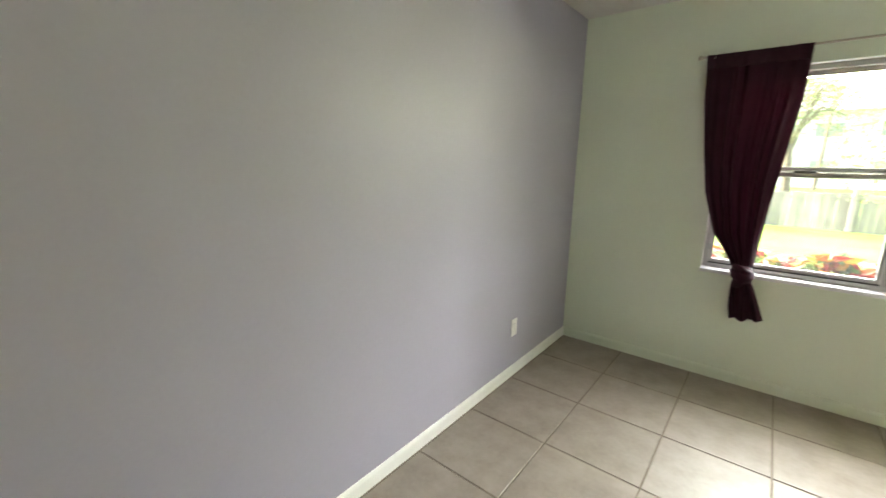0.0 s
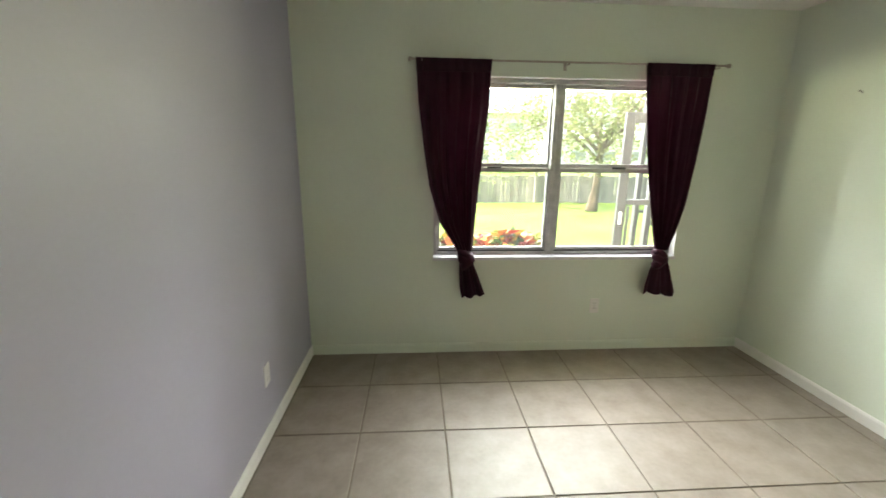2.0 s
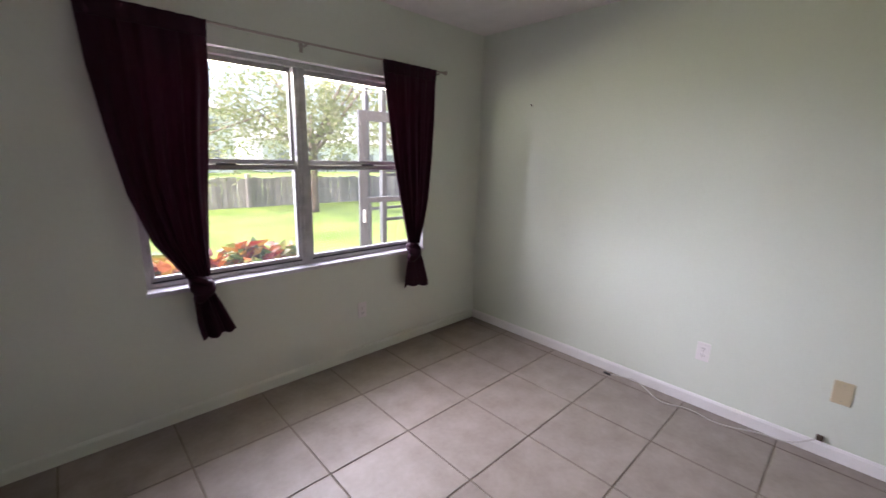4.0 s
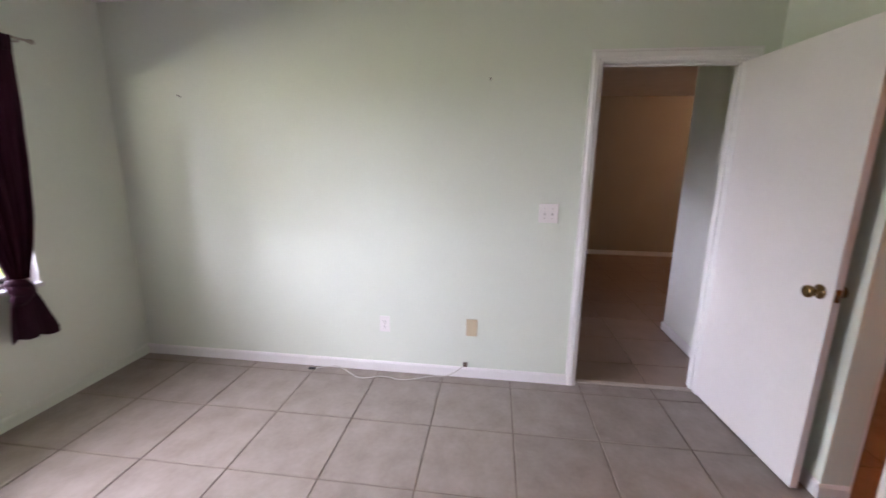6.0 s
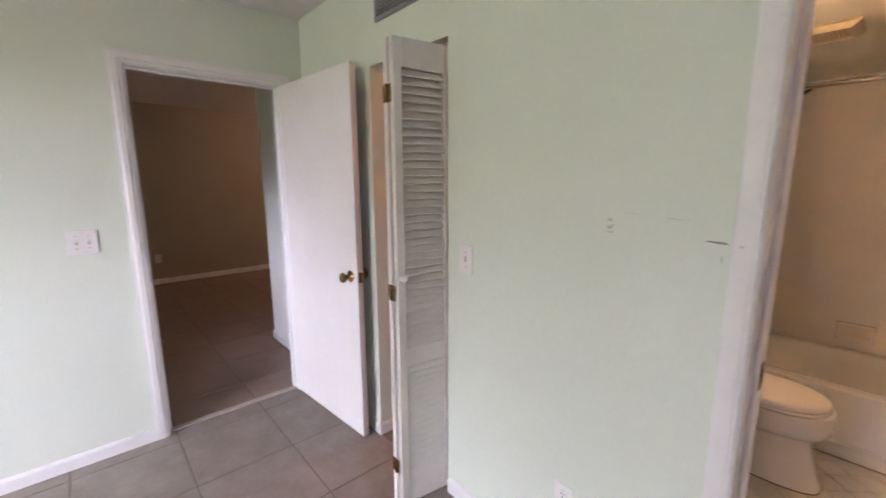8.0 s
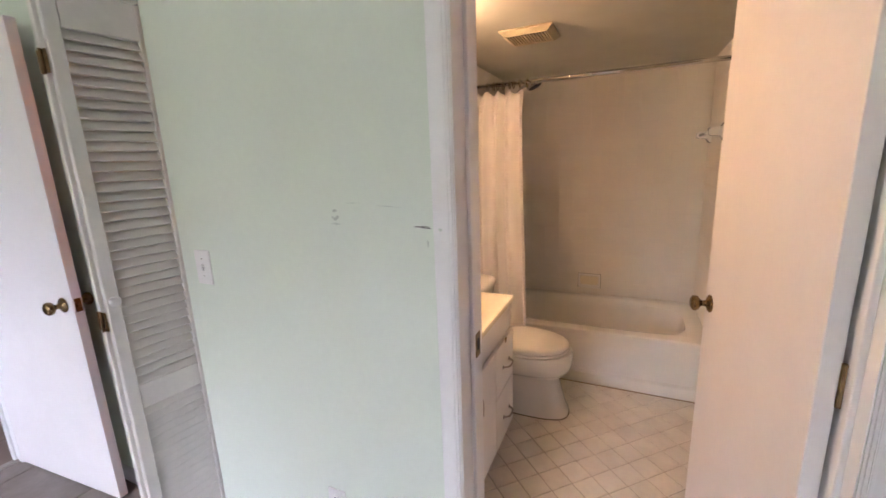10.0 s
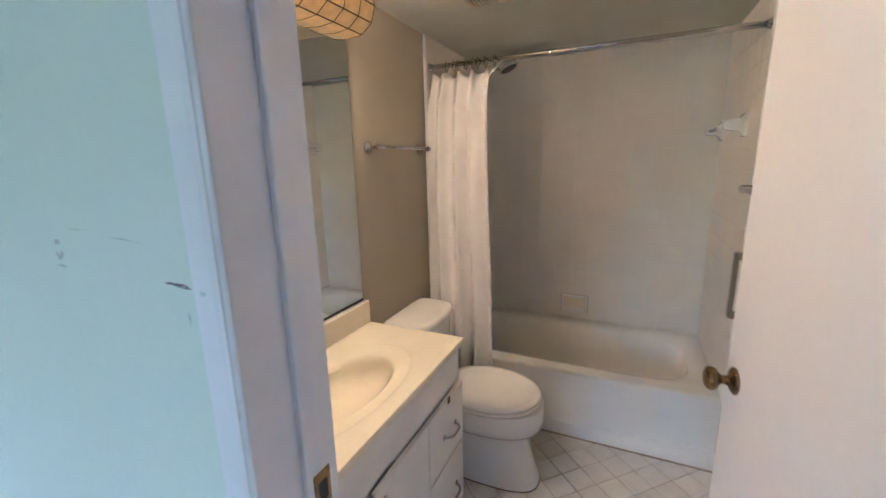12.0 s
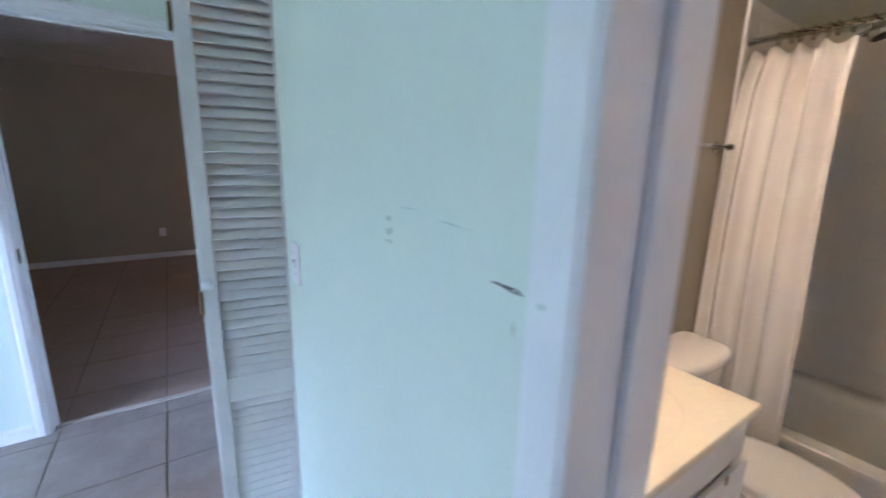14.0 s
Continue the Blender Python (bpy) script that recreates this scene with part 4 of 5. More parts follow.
def far_house(x, y, w, h, label, rows):
    b = thing("house", label, "house", "far houses", at=(x, y, gz))
    part("house_wall", boxed(0, 0, 0, w, 8, h), M_STUCCO, b)
    bm = bmesh.new()
    a = [(-0.5, -0.6, h), (w + 0.5, -0.6, h), (w + 0.5, 8.6, h), (-0.5, 8.6, h)]
    c = [(3.0, 4, h + 1.5), (w - 3.0, 4, h + 1.5)]
    vs = [bm.verts.new(p) for p in a + c]
    for f in ((0, 1, 5, 4), (1, 2, 5), (2, 3, 4, 5), (3, 0, 4), (3, 2, 1, 0)):
        bm.faces.new([vs[i] for i in f])
    part("house_roof", bm, M_SHINGLE, b)
    for z in rows:
        for i in range(int(w / 3.2)):
            win = part("house_window", boxed(1.2 + i * 3.2, -0.04, z, 2.9 + i * 3.2, 0.05, z + 1.1), M_TRIM, b)
            part("window_pane", boxed(1.3 + i * 3.2, -0.055, z + 0.1, 2.8 + i * 3.2, -0.042, z + 1.0), M_VENT, win)


far_house(-8, 40, 20, 5.2, "white two-storey stucco house beyond the fence", (0.9, 3.4))
far_house(15, 42, 18, 3.0, "white single-storey stucco house beyond the fence", (0.9,))

# croton bed under the window
for i in range(9):
    x = 0.55 + i * 0.21 + 0.05 * math.sin(i * 3.1)
    b = thing("croton_bush", "red, orange and yellow croton bush under the window", "shrub", "croton bushes", at=(x, 4.86 + 0.06 * math.sin(i * 2.2), gz))
    top = (0.90, 0.86, 0.95, 0.93, 0.90, 0.97, 0.93, 0.80, 0.72)[i]
    stems = bmesh.new()
    rnd = random.Random(60 + i)
    blobs = []
    for k in range(5):
        dx, dy = rnd.uniform(-0.12, 0.12), rnd.uniform(-0.12, 0.12)
        tube(stems, [(0, 0, 0), (dx * 0.5, dy * 0.5, top * 0.5), (dx, dy, top - 0.05)], [0.012, 0.009, 0.004], 6)
        blobs.append((dx, dy, top - 0.06 + rnd.uniform(-0.05, 0.03), 0.10))
        blobs.append((dx, dy, top - 0.28, 0.13))
    part("stems", stems, M_BARK, b)
    tagged(part("leaves", leaf_cloud(bmesh.new(), blobs, 330, 0.118, 80 + i, -0.3), M_CROTON, b), kind="stuff")

# open screen door and the enclosure beside the window
sd = thing("screen_door", "grey framed screen door standing open outside the window", "door", at=(2.64, 5.0, gz), turn=(0, 0, -6))
for a, b in ((0, 0.085), (0.72, 0.80)):
    part("stile", boxed(a, 0, 0.06, b, 0.03, 2.06, 0.004, 1), M_SCREEN, sd)
for lo, hi in ((1.97, 2.06), (1.235, 1.285), (0.06, 0.18)):
    part("rail", boxed(0.085, 0.002, lo, 0.72, 0.028, hi, 0.003, 1), M_SCREEN, sd)
part("inner_frame", boxed(0.10, 0.006, 0.20, 0.125, 0.024, 1.22, 0.002, 1), M_SCREEN, sd)
part("door_handle", boxed(0.025, -0.03, 1.05, 0.05, 0.0, 1.17, 0.006, 1), M_ALU, sd)
for x, y in ((3.25, 5.5), (3.62, 6.4)):
    post = thing("enclosure_post", "grey metal post of the screened patio", "post", "enclosure posts", at=(x, y, gz))
    part("post", boxed(-0.03, -0.03, 0, 0.03, 0.03, 2.75, 0.004, 1), M_SCREEN, post)
    for z in (0.35, 0.95, 1.45):
        part("cross_bar", boxed(0.03, -0.012, z, 0.7, 0.012, z + 0.035, 0.002, 1), M_SCREEN, post)


# ---- bath: tub ----
def build_tub():
    t = thing("bath_tub", "white enamel built-in bath tub with a sloped apron", "bath tub", at=(0, 0, 0))
    cx, cy = (XB + XM) / 2, (YT + YS) / 2
    a, b, top = (XM - XB) / 2 - 0.002, (YT - YS) / 2 - 0.004, 0.368
    n = 96
    rings_ = [oval(cx, cy, a, b, 0.0, n, 99), oval(cx, cy, a, b, 0.070, n, 99), oval(cx, cy, a, b - 0.014, 0.086, n, 99),
              oval(cx, cy, a, b - 0.012, top - 0.045, n, 99), oval(cx, cy, a, b, top - 0.030, n, 99), oval(cx, cy, a, b, top - 0.008, n, 99),
              oval(cx, cy, a - 0.006, b - 0.008, top, n, 99),
              oval(cx, cy, a - 0.045, b - 0.065, top + 0.002, n, 14), oval(cx - 0.005, cy, a - 0.080, b - 0.082, top - 0.002, n, 4.2),
              oval(cx, cy, a - 0.096, b - 0.096, top - 0.016, n, 3.8), oval(cx, cy, a - 0.108, b - 0.104, top - 0.06, n, 3.7),
              oval(cx, cy, a - 0.135, b - 0.125, 0.17, n, 3.5), oval(cx, cy, a - 0.18, b - 0.15, 0.09, n, 3.3), oval(cx, cy, a - 0.25, b - 0.20, 0.066, n, 3),
              oval(cx, cy, 0.05, 0.03, 0.060, n, 2)]
    bm = rings_mesh(bmesh.new(), rings_, False, True)
    part("tub_body", bm, M_TUB, t, smooth=True).data.set_sharp_from_angle(angle=radians(40))
    bm = lathe(bmesh.new(), [(0.001, 0), (0.026, 0), (0.024, 0.003), (0.001, 0.004)], pose(XM - 0.34, cy, 0.064), 20)
    part("tub_drain", bm, M_CHROME, t, "chrome tub drain", smooth=True)
    bm = lathe(bmesh.new(), [(0.001, 0), (0.036, 0), (0.034, 0.006), (0.001, 0.009)], pose(XM - 0.142, cy, 0.26, 0, -80, 0), 20)
    part("overflow_plate", bm, M_CHROME, t, "chrome overflow plate", smooth=True)


build_tub()

# ---- shower fittings ----
srod = thing("shower_rod", "chrome shower curtain rod across the tub", "shower rod", at=(0, YT - 0.02, 1.895))
part("rod", tube(bmesh.new(), [(XB + 0.002, 0, 0), (XM - 0.002, 0, 0)], 0.0125, 16), M_CHROME, srod, smooth=True)
for x, s in ((XB, 1), (XM, -1)):
    part("flange", lathe(bmesh.new(), [(0.001, 0), (0.028, 0), (0.026, 0.006), (0.017, 0.011), (0.015, 0.022), (0.001, 0.022)], pose(x + s * 0.001, 0, 0, 0, 90 * s, 0), 20), M_CHROME, srod, smooth=True)

sc = thing("shower_curtain", "white cloth shower curtain drawn aside over the tub front", "shower curtain", at=(1.28, YT + 0.03, 0))
bm = cloth(bmesh.new(), 1.845, 0.27, [(1.845, 1.128, 1.425), (1.4, 1.118, 1.440), (0.9, 1.100, 1.447), (0.27, 1.085, 1.449)], YT + 0.032, 3.6, 0.036, 130, 50, 31, 0.0, 0.5, 0.10)
for v in bm.verts:
    up = max(0.0, (v.co.z - 1.70) / 0.145)
    v.co.y += -0.05 * up
    v.co.z += 0.012 * math.sin(2 * math.pi * 4.3 * (v.co.x - 1.128) / 0.30) * up
bm.transform(Matrix.Translation((-1.28, -YT - 0.03, 0)))
thicken(part("cloth", bm, M_SHOWER, sc, smooth=True), 0.002)
for i in range(8):
    x = 1.150 + i * 0.034 + 0.006 * math.sin(i * 2.1) if i < 7 else 1.105
    pts = [(x - 1.28, -0.05 + 0.019 * math.sin(a), 1.888 + 0.024 * math.cos(a)) for a in [2 * math.pi * k / 16 for k in range(15)]]
    part("curtain_ring", tube(bmesh.new(), pts, 0.0022, 6), M_BRASS, sc, "dark metal curtain ring")

sh = thing("wall_shower", "chrome shower head on a bent arm above the tub", "shower head", at=(XM, -1.94, 1.935))
part("flange", lathe(bmesh.new(), [(0.001, 0), (0.030, 0), (0.026, 0.008), (0.012, 0.012), (0.001, 0.012)], pose(-0.001, 0, -0.12, 0, -90, 0), 20), M_CHROME, sh, smooth=True)
part("arm", tube(bmesh.new(), [(0, 0, -0.12), (-0.09, 0, -0.118), (-0.15, 0, -0.095), (-0.20, 0, -0.050), (-0.24, 0, -0.012), (-0.29, 0, 0.012)], 0.011, 12), M_CHROME, sh, smooth=True)
part("head", lathe(bmesh.new(), [(0.001, 0), (0.016, 0), (0.034, 0.008), (0.050, 0.020), (0.056, 0.032), (0.055, 0.044), (0.050, 0.049), (0.001, 0.049)], pose(-0.305, 0, 0.028, 0, 205, 0), 24), M_CHROME, sh, smooth=True)
part("nozzle_face", lathe(bmesh.new(), [(0.001, 0), (0.046, 0), (0.044, 0.002), (0.001, 0.003)], pose(-0.305, 0, 0.028, 0, 205, 0) @ pose(0, 0, 0.0495), 24), M_DARK, sh, "dark nozzle face")
hb = thing("hose_bracket", "small chrome hose bracket below the shower head", "shower bracket", at=(XM, -1.90, 1.745))
part("mount", lathe(bmesh.new(), [(0.001, 0), (0.022, 0), (0.018, 0.01), (0.012, 0.03), (0.014, 0.05), (0.001, 0.055)], pose(-0.001, 0, 0, 0, -90, 0), 16), M_CHROME, hb, smooth=True)
part("clip", tube(bmesh.new(), [(-0.05, 0, -0.02), (-0.05, 0, 0.03)], 0.012, 12), M_CHROME, hb, smooth=True)

# soap dish on the tub's back wall
soap = thing("soap_dish", "white ceramic soap dish set in the tiled tub wall", "soap dish", at=(0.765, YS + 0.0, 0.478))
# flat tan border behind the rim, so that the dish stands out
part("dish_outline", boxed(-0.0865, 0.0, -0.0595, 0.0865, 0.0035, 0.0595, 0.001, 1), M_TAUPE, soap, "tan outline round the dish")
part("dish_back", boxed(-0.070, 0.0, -0.044, 0.070, 0.006, 0.044), M_MARBLE, soap)
bm = bmesh.new()
for a, b, c, d in ((-0.083, 0.040, 0.083, 0.056), (-0.083, -0.056, 0.083, -0.044), (-0.083, -0.044, -0.068, 0.040), (0.068, -0.044, 0.083, 0.040)):
    box(bm, a, 0.0, b, c, 0.020, d, 0.005, 2)
part("dish_rim", bm, M_PORC, soap)
bm = boxed(-0.070, 0.004, -0.046, 0.070, 0.058, -0.036, 0.004, 2)
box(bm, -0.070, 0.048, -0.037, 0.070, 0.058, -0.018, 0.004, 2)
for x in (-0.070, 0.060):
    box(bm, x, 0.012, -0.037, x + 0.010, 0.049, -0.020, 0.003, 2)
part("tray", bm, M_PORC, soap)

# porcelain towel holder and bars on the tub's side wall
tb = thing("porcelain_towel_bar", "white porcelain towel bar holders with a clear bar in the tub", "towel bar", at=(XB + 0.011, 0, 1.552))
for y in (-1.775, -2.245):
    bm = rings_mesh(bmesh.new(), [[(0, y + s * 0.042, z) for s, z in ((-1, -0.050), (1, -0.050), (1, 0.050), (-1, 0.050))],
                                  [(0.010, y + s * 0.040, z) for s, z in ((-1, -0.047), (1, -0.047), (1, 0.047), (-1, 0.047))],
                                  [(0.024, y + s * 0.024, z) for s, z in ((-1, -0.025), (1, -0.025), (1, 0.026), (-1, 0.026))],
                                  [(0.070, y + s * 0.019, z) for s, z in ((-1, -0.020), (1, -0.020), (1, 0.022), (-1, 0.022))],
                                  [(0.080, y + s * 0.012, z) for s, z in ((-1, -0.012), (1, -0.012), (1, 0.014), (-1, 0.014))]], True, True)
    part("holder", bm, M_PORC, tb)
part("bar", tube(bmesh.new(), [(0.060, -1.76, 0), (0.060, -2.26, 0)], 0.009, 12), M_PORC, tb, smooth=True)


def bar_between(name, label, category, wall_x, s, a, b, off=0.055, r=0.008, flange=0.026, square=False):
    """A wall bar held off a wall at x by two posts; a and b are (y, z)."""
    t = thing(name, label, category, at=(wall_x, a[0], a[1]))
    o = (0, b[0] - a[0], b[1] - a[1])
    for q in ((0, 0, 0), o):
        if square:
            part("post", boxed(0, q[1] - 0.015, q[2] - 0.015, s * off, q[1] + 0.015, q[2] + 0.015, 0.003, 2), M_CHROME, t)
            part("flange", boxed(0, q[1] - 0.020, q[2] - 0.020, s * 0.007, q[1] + 0.020, q[2] + 0.020, 0.002, 2), M_CHROME, t)
        else:
            part("post", lathe(bmesh.new(), [(0.001, 0), (flange, 0.001), (flange * 0.95, 0.006), (flange * 0.55, 0.010), (0.008, 0.018), (0.007, off * 0.72), (0.012, off * 0.8), (0.013, off + 0.004), (0.008, off + 0.012), (0.001, off + 0.013)],
                               pose(*q, 0, 90 * s, 0), 20), M_CHROME, t, smooth=True)
    if square:
        d = 0.011
        part("bar", boxed(s * (off - 0.012), min(0, o[1]) - d, min(0, o[2]) - d, s * (off + 0.006), max(0, o[1]) + d, max(0, o[2]) + d, 0.003, 2), M_CHROME, t)
    else:
        part("bar", tube(bmesh.new(), [(s * off, 0, 0), (s * off, o[1], o[2])], r, 14), M_CHROME, t, smooth=True)
    return t


bar_between("towel_bar", "polished chrome towel bar on the taupe wall over the toilet", "towel bar", XM, -1, (-1.016, 1.489), (-1.456, 1.489))
bar_between("towel_rail", "square chrome towel rail on the taupe side wall", "towel rail", XB, 1, (-1.00, 1.300), (-1.50, 1.300), square=True)
bar_between("grab_bar", "short upright chrome grab bar beside the tub", "grab bar", XB, 1, (-1.465, 0.805), (-1.465, 1.045), off=0.05, square=True)

# ---- vanity ----
VF, VY0, VY1, VT = 1.030, -0.915, YI - 0.004, 0.777      # cabinet front, its two ends, the top's height
van = thing("vanity_cabinet", "white painted vanity cabinet with two doors and two drawers", "vanity cabinet", at=(0, 0, 0))
part("body", boxed(VF + 0.018, VY0, 0.085, XM - 0.002, VY1, 0.640, 0.002, 1), M_CABINET, van)
part("front_frame", boxed(VF, VY0, 0.612, VF + 0.018, VY1, VT - 0.024, 0.002, 1), M_CABINET, van)
part("body_top", boxed(VF + 0.018, VY0, 0.640, VF + 0.034, VY1, VT - 0.024), M_CABINET, van)
part("side_panel", boxed(VF + 0.034, VY0, 0.640, XM - 0.002, VY0 + 0.016, VT - 0.024), M_CABINET, van)
part("toe_kick", boxed(VF + 0.07, VY0 + 0.002, 0, XM - 0.004, VY1, 0.085), M_DARK, van)


def pull(parent, y0, z0, y1, z1):
    """A bowed chrome pull between two feet on the cabinet's front."""
    f = VF - 0.017
    mid = [(f - d, y0 + (y1 - y0) * u, z0 + (z1 - z0) * u) for u, d in ((0, 0.0), (0.03, 0.006), (0.16, 0.022), (0.24, 0.027), (0.5, 0.029), (0.76, 0.027), (0.84, 0.022), (0.97, 0.006), (1, 0.0))]
    h = part("pull_handle", tube(bmesh.new(), mid, 0.0046, 10), M_ROD, parent, "brushed metal bow pull", smooth=True)
    for y, z in ((y0, z0), (y1, z1)):
        part("foot", lathe(bmesh.new(), [(0.001, 0), (0.011, 0), (0.009, 0.004), (0.001, 0.005)], pose(f + 0.001, y, z, 0, -90, 0), 12), M_CHROME, h)


def front(name, y0, y1, z0, z1):
    return part(name, boxed(VF - 0.017, y0 + 0.0025, z0, VF - 0.001, y1 - 0.0025, z1, 0.003, 2), M_CABINET, van)


d1 = front("drawer", VY0 + 0.002, -0.622, 0.366, 0.607)
pull(d1, -0.835, 0.478, -0.735, 0.478)
d2 = front("drawer", VY0 + 0.002, -0.622, 0.095, 0.360)
pull(d2, -0.835, 0.212, -0.735, 0.212)
c1 = front("cabinet_door", -0.620, -0.315, 0.095, 0.607)
pull(c1, -0.362, 0.435, -0.362, 0.560)
c2 = front("cabinet_door", -0.313, VY1, 0.095, 0.607)
pull(c2, -0.288, 0.435, -0.288, 0.560)
part("corner_latch", boxed(VF - 0.019, -0.79, 0.588, VF - 0.016, -0.77, 0.612, 0.001, 1), M_BRASS, van, "small brass latch tab")


def build_top():
    t = thing("washbasin", "cream cultured marble vanity top with a moulded oval basin", "washbasin", at=(0, 0, 0))
    x0, x1, y0, y1 = 1.011, XM - 0.002, -0.930, YI - 0.002
    cx, cy, n = (x0 + x1) / 2, (y0 + y1) / 2, 96
    bx, by = 1.232, -0.480
    a, b = (x1 - x0) / 2, (y1 - y0) / 2
    rings_ = [oval(cx, cy, a, b, VT - 0.024, n, 99), oval(cx, cy, a, b, VT - 0.006, n, 99), oval(cx, cy, a - 0.002, b - 0.002, VT - 0.0015, n, 99), oval(cx, cy, a - 0.007, b - 0.007, VT, n, 99),
              oval(bx, by, 0.172, 0.300, VT, n, 2.3), oval(bx, by, 0.167, 0.292, VT - 0.003, n, 2.3), oval(bx, by, 0.162, 0.284, VT - 0.005, n, 2.25),
              oval(bx, by, 0.128, 0.222, VT - 0.007, n, 2.1), oval(bx, by, 0.122, 0.214, VT - 0.013, n, 2.05), oval(bx, by, 0.116, 0.206, VT - 0.028, n, 2)]
    for u in (0.2, 0.4, 0.6, 0.8, 0.92):
        k = math.cos(u * math.pi / 2) ** 0.72
        rings_.append(oval(bx + 0.055 * u, by + 0.018 * u, 0.116 * k, 0.206 * k, VT - 0.028 - 0.084 * math.sin(u * math.pi / 2), n, 2))
    rings_.append(oval(bx + 0.060, by + 0.020, 0.022, 0.022, VT - 0.114, n, 2))
    bm = rings_mesh(bmesh.new(), rings_, False, True)
    part("counter", bm, M_MARBLE, t, smooth=True).data.set_sharp_from_angle(angle=radians(35))
    part("backsplash", boxed(XM - 0.026, -0.930, VT - 0.002, XM - 0.002, y1, 0.872, 0.005, 3), M_MARBLE, t)
    d = part("drain", lathe(bmesh.new(), [(0.001, 0), (0.024, 0.0), (0.023, 0.003), (0.016, 0.002), (0.015, -0.004), (0.001, -0.004)], pose(bx + 0.060, by + 0.020, VT - 0.1125), 24), M_CHROME, t, "chrome basin drain", smooth=True)
    part("drain_gap", lathe(bmesh.new(), [(0.001, 0), (0.0205, 0), (0.0200, 0.0012), (0.001, 0.0012)], pose(bx + 0.060, by + 0.020, VT - 0.1096), 20), M_DARK, d, "dark gap round the stopper")
    part("stopper", lathe(bmesh.new(), [(0.001, 0), (0.015, 0), (0.0165, 0.010), (0.0155, 0.013), (0.001, 0.0145)], pose(bx + 0.060, by + 0.020, VT - 0.1085), 20), M_CHROME, d, smooth=True)
    part("overflow_slot", boxed(-0.012, -0.001, -0.003, 0.012, 0.001, 0.003, 0.0008, 1, pose(bx + 0.114, by + 0.045, VT - 0.030, 0, 35, 90)), M_BRASS, t)


build_top()

# faucet: arched base, spout and a lever on top
fc = thing("basin_faucet", "polished chrome single-lever basin faucet on the vanity top", "faucet", at=(1.398, -0.475, VT), turn=(0, 0, 0))
n = 32
bm = rings_mesh(bmesh.new(), [oval(0, 0, 0.027, 0.080, 0.0, n, 2.6), oval(0, 0, 0.027, 0.080, 0.006, n, 2.6), oval(0, 0, 0.025, 0.074, 0.014, n, 2.5), oval(0, 0, 0.023, 0.050, 0.030, n, 2.2),
                              oval(-0.001, 0, 0.022, 0.032, 0.050, n, 2), oval(-0.002, 0, 0.0215, 0.0235, 0.072, n, 2), oval(-0.002, 0, 0.021, 0.021, 0.088, n, 2), oval(-0.002, 0, 0.016, 0.016, 0.094, n, 2)], True, True)
part("base", bm, M_CHROME, fc, smooth=True)
bm = rings_mesh(bmesh.new(), [[(x, w * math.cos(a), z + h * math.sin(a)) for a in [2 * math.pi * k / 16 for k in range(16)]] for x, z, w, h in
                              ((0.0, 0.046, 0.026, 0.036), (-0.025, 0.056, 0.025, 0.030), (-0.052, 0.062, 0.023, 0.024), (-0.080, 0.064, 0.022, 0.020), (-0.104, 0.060, 0.020, 0.018), (-0.112, 0.057, 0.016, 0.013))], True, True)
part("spout", bm, M_CHROME, fc, smooth=True)
part("aerator", lathe(bmesh.new(), [(0.001, 0), (0.010, 0), (0.010, 0.014), (0.001, 0.014)], pose(-0.090, 0, 0.036, 0, 8, 0), 16), M_CHROME, fc, smooth=True)
bm = rings_mesh(bmesh.new(), [[(x, w * math.cos(a), z + h * math.sin(a)) for a in [2 * math.pi * k / 16 for k in range(16)]] for x, z, w, h in
                              ((0.016, 0.098, 0.014, 0.008), (0.0, 0.104, 0.019, 0.012), (-0.025, 0.112, 0.015, 0.008), (-0.06, 0.119, 0.011, 0.005), (-0.092, 0.121, 0.010, 0.004), (-0.100, 0.121, 0.006, 0.002))], True, True)
part("lever", bm, M_CHROME, fc, smooth=True)

# mirror
mir = thing("wall_mirror", "large frameless wall mirror above the vanity", "mirror", at=(XM, 0, 0))
part("mirror_glass", boxed(-0.006, -0.912, 0.882, -0.001, YI - 0.006, 1.893, 0.0012, 1), M_MIRROR, mir)
part("edge_channel", boxed(-0.008, -0.912, 0.8735, -0.001, YI - 0.006, 0.8815), M_DARK, mir, "dark metal channel along the foot")

# ---- stained glass wall light over the mirror ----
M_PANEL = glowing("amber_glass_panel", (1.0, 0.50, 0.12), 0.03, (0.40, 0.22, 0.065))
M_BULB = glowing("lit_bulb_glass", (1.0, 0.82, 0.55), 1.2, (0.9, 0.85, 0.75))
M_CAME = material("dark_lead_came", (0.05, 0.04, 0.03), 0.5, 0.6)


